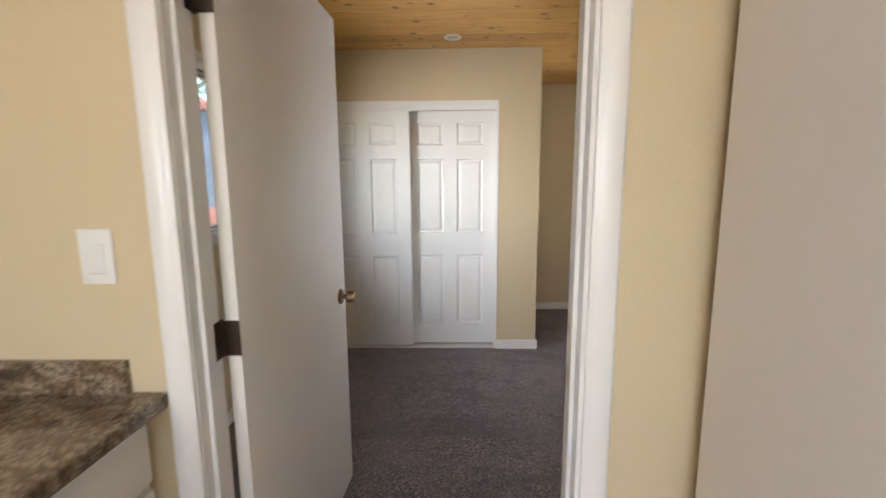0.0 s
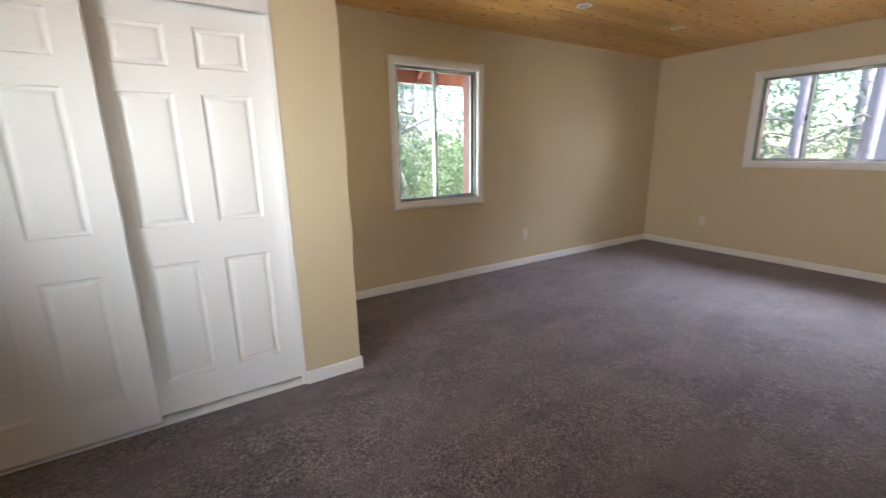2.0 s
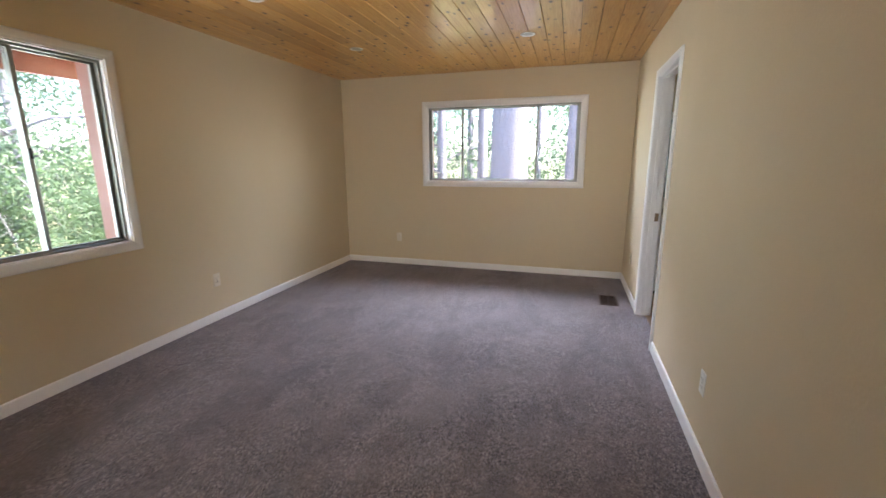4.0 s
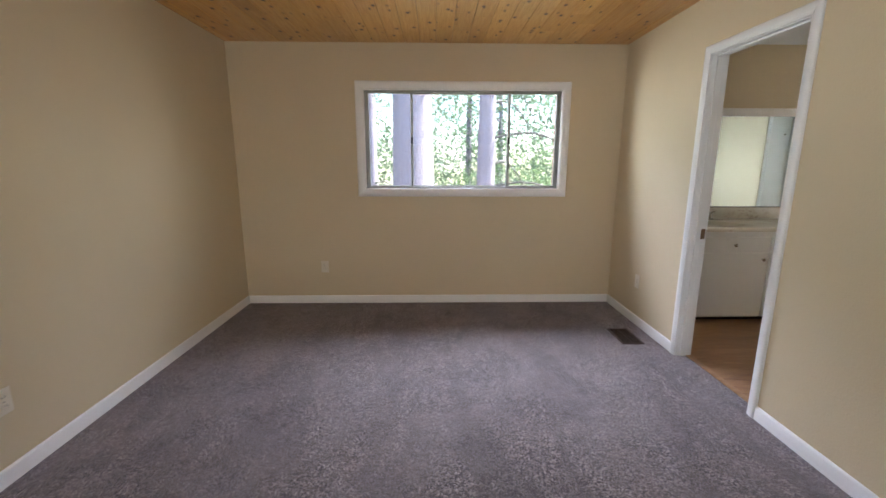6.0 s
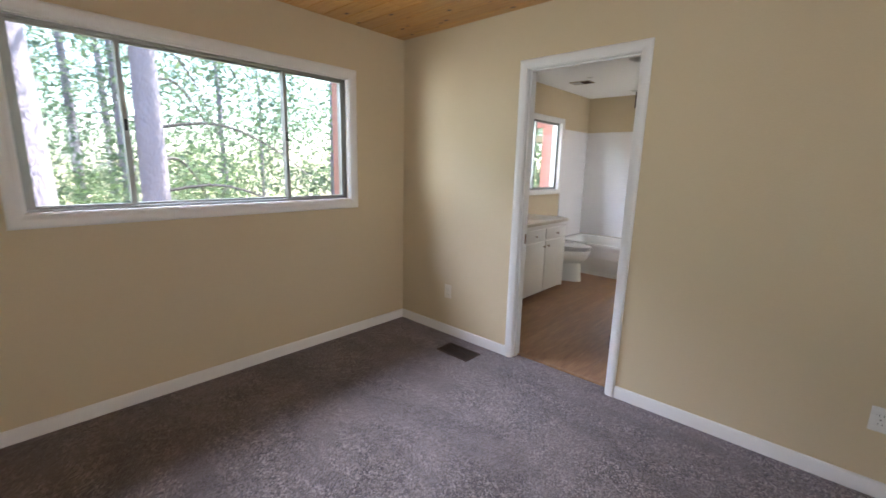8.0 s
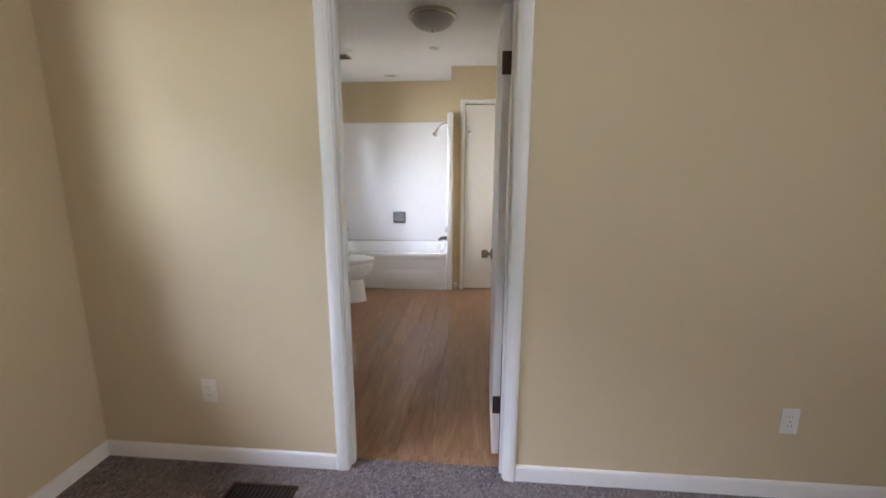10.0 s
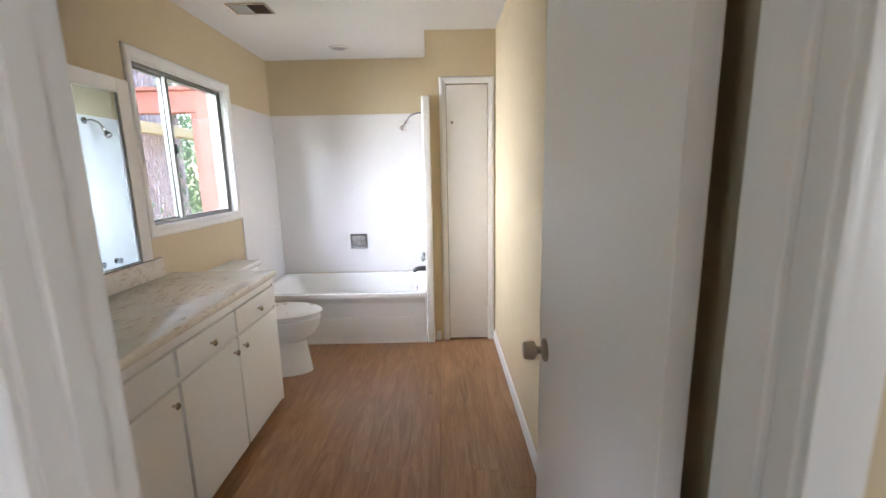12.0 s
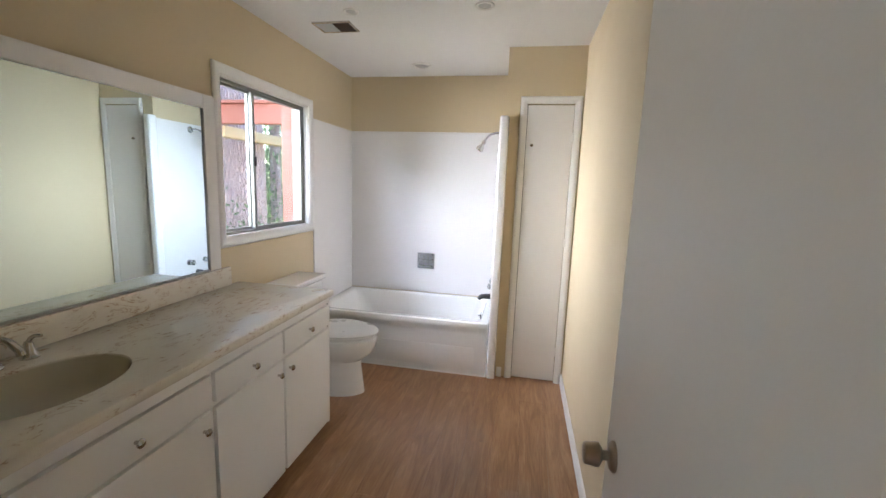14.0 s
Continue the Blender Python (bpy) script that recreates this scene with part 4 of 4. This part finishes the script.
def bath_fittings():
    wx = 4.658
    y = -1.83
    d = thing("shower_head", "chrome shower head on a bent arm", "shower head", (wx, y, 1.885))
    part("flange", lathe([(.0001, 0), (.03, 0), (.028, .008), (.012, .014), (.0001, .014)], 20, axis=(1, 0, 0)), M_CHROME, d)
    part("arm", tube(curve_points([(0, 0, 0), (.06, 0, .004), (.12, 0, -.02), (.155, 0, -.07)], 5), .0085, 12), M_CHROME, d)
    part("head", lathe([(.0001, -.014), (.012, -.012), (.016, -.002), (.016, .010), (.011, .018), (.013, .026), (.026, .048), (.030, .064), (.030, .074), (.026, .079), (.0001, .080)], 24, (.155, 0, -.07), (.50, 0, -.86)), M_NICKEL, d)
    v = thing("tub_faucet", "tub spout coloured dark as its reflections, with two round valve handles", "faucet", (wx, y, .585))
    for s in (-1, 1):
        h = part("handle", lathe([(.0001, 0), (.027, 0), (.024, .008), (.012, .012), (.012, .030), (.024, .034), (.026, .050), (.018, .056), (.0001, .058)], 16, (0, s * .10, .06), (1, 0, 0)), M_CHROME, v)
        part("cap", lathe([(.0001, .0575), (.010, .058), (.010, .061), (.0001, .062)], 14, (0, s * .10, .06), (1, 0, 0)), M_GREY, h)
    part("spout", tube(curve_points([(0, 0, -.05), (.06, 0, -.05), (.11, 0, -.056), (.135, 0, -.078)], 4), [.026, .025, .024, .024, .023, .022, .022, .021, .021, .020, .019, .018, .017], 14), M_CHROME_DARK, v)
    o = thing("tub_overflow", "tub overflow plate coloured dark as its reflections, with trip lever", "tub overflow", (4.762, y, .355))
    part("plate", lathe([(.0001, 0), (.034, 0), (.032, .006), (.0001, .009)], 20, axis=(1, 0, 0)), M_CHROME_DARK, o)
    part("lever", boxes((.007, .03, -.004, .004, .0, .012), bev=.002), M_CHROME, o)
    s = thing("soap_dish", "chrome recessed soap dish with a grab bar", "soap dish", (5.350, BS + .012, .738))
    part("plate", boxes((-.083, -.062, 0, .008, -.075, .075), (.062, .083, 0, .008, -.075, .075), (-.062, .062, 0, .008, .055, .075), (-.062, .062, 0, .008, -.075, -.055), bev=.002, seg=1), M_CHROME, s)
    part("recess", boxes((-.062, .062, .0, .002, -.055, .055)), M_GREY, s)
    part("tray", boxes((-.06, .06, .002, .03, -.052, -.042), bev=.003), M_CHROME, s)
    part("grab_bar", tube(curve_points([(-.06, .006, .012), (-.05, .034, .012), (.05, .034, .012), (.06, .006, .012)], 5), .006, 10), M_CHROME, s)
    for xx in (-.022, .022):
        part("divider", boxes((xx - .003, xx + .003, .002, .018, -.042, .045), bev=.001), M_CHROME, s)


bath_fittings()


def bath_ceiling():
    d = thing("ceiling_vent", "square metal ceiling vent, half open and dark inside", "ceiling vent", (5.70, -.99, CB))
    part("frame", boxes((-.125, .125, -.085, -.07, -.009, 0), (-.125, .125, .07, .085, -.009, 0), (-.125, -.11, -.07, .07, -.009, 0), (.11, .125, -.07, .07, -.009, 0), bev=.002, seg=1), M_NICKEL, d)
    # Near-black sheet and dark slats put the vent's inner shade into colour.
    part("void", boxes((-.11, .11, -.07, .07, -.002, -.0005)), M_DARK, d)
    for i in range(7):
        y = -.06 + i * .02
        tilt = Matrix.Rotation(radians(35), 3, "X")
        bm = bmesh.new()
        box(bm, -.109, -.004, y - .008, y + .008, -.0065, -.0055, turn=tilt)
        part("slat", bm, M_BROWNMETAL, d, soft=False)
    part("damper_plate", boxes((-.003, .109, -.069, .069, -.008, -.006), bev=.001, seg=1), M_GREY, d)
    for x, y, r in ((4.74, -.78, .055), (5.51, -.78, .045)):
        recessed_light(x, y, CB, r, "small round white bathroom ceiling fitting")
    s = thing("ceiling_speaker", "round ceiling fitting with a grey grille", "ceiling fitting", (5.36, -1.865, CB))
    part("trim_ring", lathe([(.055, -.002), (.062, -.010), (.083, -.006), (.086, -.0005), (.06, 0)], 32), M_PLASTIC, s)
    part("grille", lathe([(.0001, -.006), (.05, -.005), (.058, -.002)], 32), M_GREY, s)
    g = thing("ceiling_light", "flush dome ceiling light with brushed metal rim", "ceiling light", (4.663, .068, CB))
    part("rim", lathe([(.0001, 0), (.155, 0), (.165, -.012), (.165, -.028), (.150, -.034), (.0001, -.03)], 40), M_NICKEL, g)
    part("shade", lathe([(.149, -.032), (.140, -.055), (.115, -.080), (.075, -.098), (.03, -.106), (.0001, -.107)], 40), M_LENS, g)
    part("finial", lathe([(.0001, -.106), (.009, -.108), (.009, -.118), (.0001, -.124)], 14), M_NICKEL, g)


bath_ceiling()


def threshold():
    d = tagged(part("carpet_edge_strip", boxes((X3, X4, H - .01, H + .03, -.005, .004), bev=.002), M_VINYL), "wood look strip at the bathroom threshold", "threshold", kind="structure")


threshold()

# ---- outside ----
GZ = -1.6


def ground():
    bm = bmesh.new()
    n, r = 60, 14
    rings = []
    rnd = random.Random(3)
    for k in range(r):
        rad = 2 * (1.75 ** k)
        rings.append([(3 + rad * math.cos(2 * math.pi * i / n), 1 + rad * math.sin(2 * math.pi * i / n), GZ + (noise.noise(Vector((rad * math.cos(i), rad * math.sin(i), k))) * .25 if 3 < k < 8 else 0)) for i in range(n)])
    loft(bm, rings, True, False)
    tagged(part("ground", bm, M_GROUND), "forest floor with dry needles and low green", "ground", kind="structure")


ground()
slab("foundation", "x", W - .15, E + .15, -2.35, N + .15, GZ - .3, -.121, (), M_SIDING)


def outer_skin():
    """Siding outside the walls and the red eaves."""
    d = thing("eave_north", "red stained roof eave with rafter tails", "eave", (3, N + .15, 2.4), kind="structure")
    off = Matrix.Translation((-3, -N - .15, -2.4))
    part("fascia", boxes((W - .5, E + .7, N + .62, N + .66, 1.985, 2.25), bev=.004), M_RED_SHADED, d).matrix_local = off
    bm = bmesh.new()
    loft(bm, [[(x, N + .151, 2.50), (x, N + .66, 2.252), (x, N + .66, 2.30), (x, N + .151, 2.55)] for x in (W - .5, E + .7)])
    part("soffit", bm, M_RED, d).matrix_local = off
    for i in range(12):
        x = W - .28 + i * .61 + .10
        bm = bmesh.new()
        loft(bm, [[(q, N + .152, 2.36), (q, N + .619, 2.03), (q, N + .619, 2.26), (q, N + .152, 2.495)] for q in (x - .02, x + .02)])
        part("rafter_tail", bm, M_RED, d).matrix_local = off
    e = thing("eave_east", "red stained eave and porch beams", "eave", (E + .15, 1, 2.4), kind="structure")
    off = Matrix.Translation((-E - .15, -1, -2.4))
    part("soffit", boxes((E + .151, E + .72, BS - .7, N + .1, 2.50, 2.555)), M_RED, e).matrix_local = off
    for i in range(13):
        y = BS - .5 + i * .61
        part("rafter_tail", boxes((E + .151, E + .70, y - .02, y + .02, 2.40, 2.499), bev=.003, seg=1), M_RED, e).matrix_local = off
    p = thing("porch_frame", "red stained timber porch post and beams", "porch", (7.62, -3.7, GZ))
    off = Matrix.Translation((-7.62, 3.7, -GZ))
    part("post", boxes((7.555, 7.685, -3.765, -3.635, GZ, 2.195), bev=.006), M_RED, p).matrix_local = off
    part("beam", boxes((E + .2, 10.2, -3.77, -3.63, 2.2, 2.46), bev=.006), M_RED, p).matrix_local = off
    # Lighter and tanner than the red beams.
    part("purlin", boxes((8.72, 8.92, -6.2, -3.78, 2.04, 2.19), bev=.006), M_TIMBER, p, "light tan timber purlin").matrix_local = off
    part("post", boxes((10.05, 10.18, -3.765, -3.635, GZ, 2.195), bev=.006), M_RED, p).matrix_local = off
    part("brace", boxes((8.75, 8.88, -6.2, -6.07, GZ, 1.949), bev=.006), M_RED, p).matrix_local = off
    part("roof_deck", boxes((E + .2, 10.3, -3.84, -3.56, 2.461, 2.50)), M_RED, p).matrix_local = off
    slab("wall_wing", "x", E + .16, 7.35, -5.2, -4.4, GZ, 2.46, (), M_SIDING)


outer_skin()


def outbuilding():
    d = thing("outbuilding", "slate blue boarded outbuilding wall with weathered red trim", "outbuilding", (-3.5, 7.5, GZ - .05))
    off = Matrix.Translation((3.5, -7.5, -GZ + .05))
    part("wall", boxes((-3.6, -3.43, 5.4, 9.6, GZ - .05, 2.62)), M_SLATE, d).matrix_local = off
    for i in range(28):
        y = 5.40 + i * .15
        part("board", boxes((-3.429, -3.41, y + .002, y + .148, 1.05, 2.619), bev=.002, seg=1), M_SLATE, d).matrix_local = off
    part("fascia", boxes((-3.7, -3.36, 5.3, 9.7, 2.621, 2.78), bev=.004), M_REDTRIM, d).matrix_local = off
    part("skirt_board", boxes((-3.429, -3.39, 5.4, 9.6, .76, 1.048), bev=.003), M_REDTRIM, d).matrix_local = off
    part("bracket", boxes((-3.409, -3.40, 6.90, 6.93, 1.12, 1.26), (-3.409, -3.398, 6.88, 6.95, 1.26, 1.275), (-3.409, -3.398, 6.88, 6.95, 1.105, 1.12)), M_WHITE, d).matrix_local = off


outbuilding()


def leaf_cloud(name, centres, per, spread, size, mat, seed, flat=.6):
    """Many small folded leaves about the centres, in one mesh."""
    rg = np.random.RandomState(seed)
    cs = np.repeat(np.asarray(centres, float), per, 0)
    n = len(cs)
    p = cs + rg.normal(0, 1, (n, 3)) * spread * np.array([1, 1, flat])
    a = rg.normal(0, 1, (n, 3))
    a /= np.linalg.norm(a, axis=1)[:, None]
    b = np.cross(a, rg.normal(0, 1, (n, 3)))
    b /= np.linalg.norm(b, axis=1)[:, None]
    s = size * rg.uniform(.5, 1.3, (n, 1))
    v = np.stack([p - a * s, p + b * s * .38, p + a * s, p - b * s * .38], 1).reshape(-1, 3)
    me = bpy.data.meshes.new(name)
    me.from_pydata(v.tolist(), [], (np.arange(n * 4).reshape(-1, 4)).tolist())
    me.materials.append(mat)
    return me


def make_tree(x, y, rad, height, lean, bark, seed, crown_from, label, low_limbs=0, toward=180):
    rnd = random.Random(seed)
    d = thing("pine_tree", label, "tree", (x, y, GZ - .1), "forest trees")
    pts = [(lean * t * t * height * .1, lean * .4 * t * height * .05, height * t) for t in [i / 14 for i in range(15)]]
    bm = bmesh.new()
    n, rings = 20, []
    for i, p in enumerate(pts):
        r = rad * (1 - .8 * (i / 14) ** 1.2) * (1.25 if i == 0 else 1)
        rings.append([(p[0] + r * (1 + .07 * noise.noise(Vector((math.cos(a) * 2, math.sin(a) * 2, i * .7 + seed)))) * math.cos(a), p[1] + r * math.sin(a), p[2]) for a in [2 * math.pi * k / n for k in range(n)]])
    loft(bm, rings)
    part("trunk", bm, bark, d)
    centres = []
    at = lambda t: Vector(pts[min(int(t * 14), 14)])
    nl = 16
    for i in range(nl):
        t = crown_from + (.97 - crown_from) * (i + .5) / nl
        a = rnd.uniform(0, 2 * math.pi)
        ln = (1 - t) * height * .30 + .6
        o = at(t)
        z0 = t * height
        tip = Vector((math.cos(a) * ln, math.sin(a) * ln, rnd.uniform(-.1, .25) * ln))
        b = Vector((o.x, o.y, z0))
        part("limb", tube(curve_points([b, b + tip * .5 + Vector((0, 0, .1 * ln)), b + tip], 2), [.05 + .03 * ln * .2] * 2 + [.03, .02, .01], 6), bark, d)
        for q in (.35, .55, .75, .95):
            centres.append(b + tip * q)
            centres.append(b + tip * q + Vector((rnd.uniform(-.5, .5), rnd.uniform(-.5, .5), rnd.uniform(-.3, .3))))
    for i in range(low_limbs):
        z0 = 2.3 + .62 * i + rnd.uniform(0, .3)
        a = radians(toward + rnd.uniform(-55, 55))
        ln = rnd.uniform(1.6, 3.2)
        b = Vector((at(z0 / height).x, at(z0 / height).y, z0))
        dr = Vector((math.cos(a), math.sin(a), 0))
        line = curve_points([b, b + dr * ln * .35 + Vector((0, 0, .12)), b + dr * ln * .7 + Vector((0, 0, -.38)), b + dr * ln + Vector((0, 0, -1.25))], 4)
        limb = part("limb", tube(line, [.035 - .0024 * k for k in range(len(line))], 6), M_LIMB, d)
        for k in range(3, len(line), 2):
            q = line[k]
            w = Vector((rnd.uniform(-.4, .4), rnd.uniform(-.4, .4), rnd.uniform(-.5, .1)))
            part("twig", tube([q, q + w * .5 + Vector((0, 0, .04)), q + w], [.009, .006, .003], 5), M_LIMB, limb)
            if rnd.random() < .6:
                centres.append(q + w)
    me = leaf_cloud("crown", centres, 110, .32, .042, M_NEEDLE, seed)
    c = new("crown", me)
    c.parent = d
    return d


make_tree(12.6, 3.74, .56, 17, .4, M_BARK, 11, .42, "big pine trunk with haze tinted purplish bark beyond the wide window", 0)
make_tree(11.75, 2.08, .23, 14, -.2, M_BARK, 12, .40, "pine with bare drooping low branches beyond the wide window", 9, 268)
make_tree(16.6, 6.9, .20, 13, .2, M_BARK, 13, .35, "slim pine further back in the woods", 3, 180)
make_tree(17.5, 5.5, .23, 14, 0, M_BARK, 14, .35, "slim pine further back in the woods", 3, 180)
make_tree(9.38, -4.95, .46, 16, 0, M_BARK_RED, 15, .45, "ponderosa pine with broad pink bark plates by the porch", 0)
make_tree(10.4, -7.6, .15, 12, 0, M_BARK_RED, 16, .35, "pale barked pine behind the porch post", 0)
make_tree(6.1, 13.5, .17, 12, .3, M_BARK, 17, .2, "leafy tree beyond the north window", 3, 250)
base_tree = make_tree(3.3, 15.5, .22, 13, .1, M_BARK, 18, .15, "leafy tree beyond the north window", 3, 270)
rnd = random.Random(77)
for i in range(16):
    ang = radians(rnd.choice((rnd.uniform(-45, 35), rnd.uniform(50, 100), rnd.uniform(100, 175))))
    dist = rnd.uniform(17, 30)
    tr = copy_thing(base_tree, pose(3 + dist * math.cos(ang), 2 + dist * math.sin(ang), GZ - .1, 0, 0, rnd.uniform(0, 360)))
    tr["label"] = "slim forest tree standing back in the woods"


def shrubs():
    rnd = random.Random(9)
    kinds = []
    for k in range(3):
        cs = [Vector((rnd.gauss(0, .55), rnd.gauss(0, .55), rnd.uniform(.3, 2.3))) for _ in range(34)]
        kinds.append((leaf_cloud("foliage", cs, 70, .24, .05, M_LEAF, 40 + k, .8), cs))
    for i in range(34):
        ang = radians(rnd.choice((rnd.uniform(-55, 30), rnd.uniform(55, 120), rnd.uniform(60, 100))))
        dist = rnd.uniform(9, 17)
        x, y = 3 + dist * math.cos(ang), 2 + dist * math.sin(ang)
        me, cs = kinds[i % 3]
        d = thing("shrub", "tall bright green understory shrub", "shrub", (x, y, GZ), "forest shrubs")
        d.rotation_euler.z = rnd.uniform(0, 6)
        s = rnd.uniform(.8, 1.5)
        d.scale = (s, s, s)
        f = new("foliage", me)
        f.parent = d
        if i < 3:
            bm = bmesh.new()
            for c in cs[::4]:
                tube([(c.x * .1, c.y * .1, -.05), (c.x * .6, c.y * .6, c.z * .55), tuple(c)], [.018, .012, .005], 5, bm)
            stem_me = mesh_of("stems", bm, M_LIMB)
            kinds[i % 3] = (me, cs)
            stems[i % 3] = stem_me
        st = new("stems", stems[i % 3])
        st.parent = d


    for x, y, s in ((11.3, -7.3, 1.5), (12.4, -9.2, 1.9), (10.3, -9.0, 1.7), (13.4, -8.4, 1.9)):
        d = thing("shrub", "dark green conifer sapling behind the porch", "shrub", (x, y, GZ), "forest shrubs")
        d.scale = (s * .8, s * .8, s * 1.35)
        f = new("foliage", sapling)
        f.parent = d
        st = new("stems", stems[0])
        st.parent = d


stems = {}
rg_sapling = random.Random(12)
sapling = leaf_cloud("foliage", [Vector((rg_sapling.gauss(0, .45), rg_sapling.gauss(0, .45), rg_sapling.uniform(.2, 2.6))) for _ in range(40)], 80, .2, .045, M_NEEDLE, 61, .8)
shrubs()


def far_woods():
    rg = np.random.RandomState(21)
    n = 4600
    a = np.radians(rg.uniform(-80, 190, n))
    r = rg.uniform(19, 42, n)
    z = GZ + 1 + rg.power(.8, n) * 14
    cs = np.stack([3 + r * np.cos(a), 2 + r * np.sin(a), z], 1)
    east = np.abs(np.degrees(a)) < 46
    keep = np.array([noise.noise(Vector((c[0] * .42, c[1] * .42, c[2] * .5))) > (-.27 if e else -.38) for c, e in zip(cs, east)])
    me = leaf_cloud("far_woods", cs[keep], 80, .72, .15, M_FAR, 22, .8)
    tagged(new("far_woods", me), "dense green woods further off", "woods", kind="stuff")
    bm = bmesh.new()
    rnd = random.Random(23)
    for i in range(34):
        t = radians(rnd.uniform(-80, 190))
        d = rnd.uniform(20, 40)
        x, y = 3 + d * math.cos(t), 2 + d * math.sin(t)
        r0 = rnd.uniform(.1, .26)
        tube([(x, y, GZ - .2), (x + rnd.uniform(-.2, .2), y, 5), (x + rnd.uniform(-.4, .4), y + .2, 14)], [r0, r0 * .8, r0 * .4], 8, bm)
    tagged(part("far_trunks", bm, M_BARK), "tree trunks further off in the woods", "woods", kind="stuff")


far_woods()


def vinyl_floor():
    """Planks of the bathroom floor, each a piece of its own."""
    fl = bpy.data.objects["floor_2"]
    rnd = random.Random(31)
    w, meshes = .152, {}
    x = BW
    while x < E - .01:
        ww = min(w, E - x)
        y = BS - rnd.uniform(0, 1.2)
        while y < H:
            a, b = max(y, BS), min(y + 1.22, H)
            y += 1.22
            if b - a < .02:
                continue
            key = (round(ww, 3), round(b - a, 3))
            if key not in meshes:
                bm = boxes((-ww / 2 + .0004, ww / 2 - .0004, -(b - a) / 2 + .0004, (b - a) / 2 - .0004, -.006, 0))
                meshes[key] = mesh_of("plank", bm, M_VINYL)
            p = new("plank", meshes[key])
            p.location = (x + ww / 2, (a + b) / 2, 0)
            p.parent = fl
        x += w


vinyl_floor()
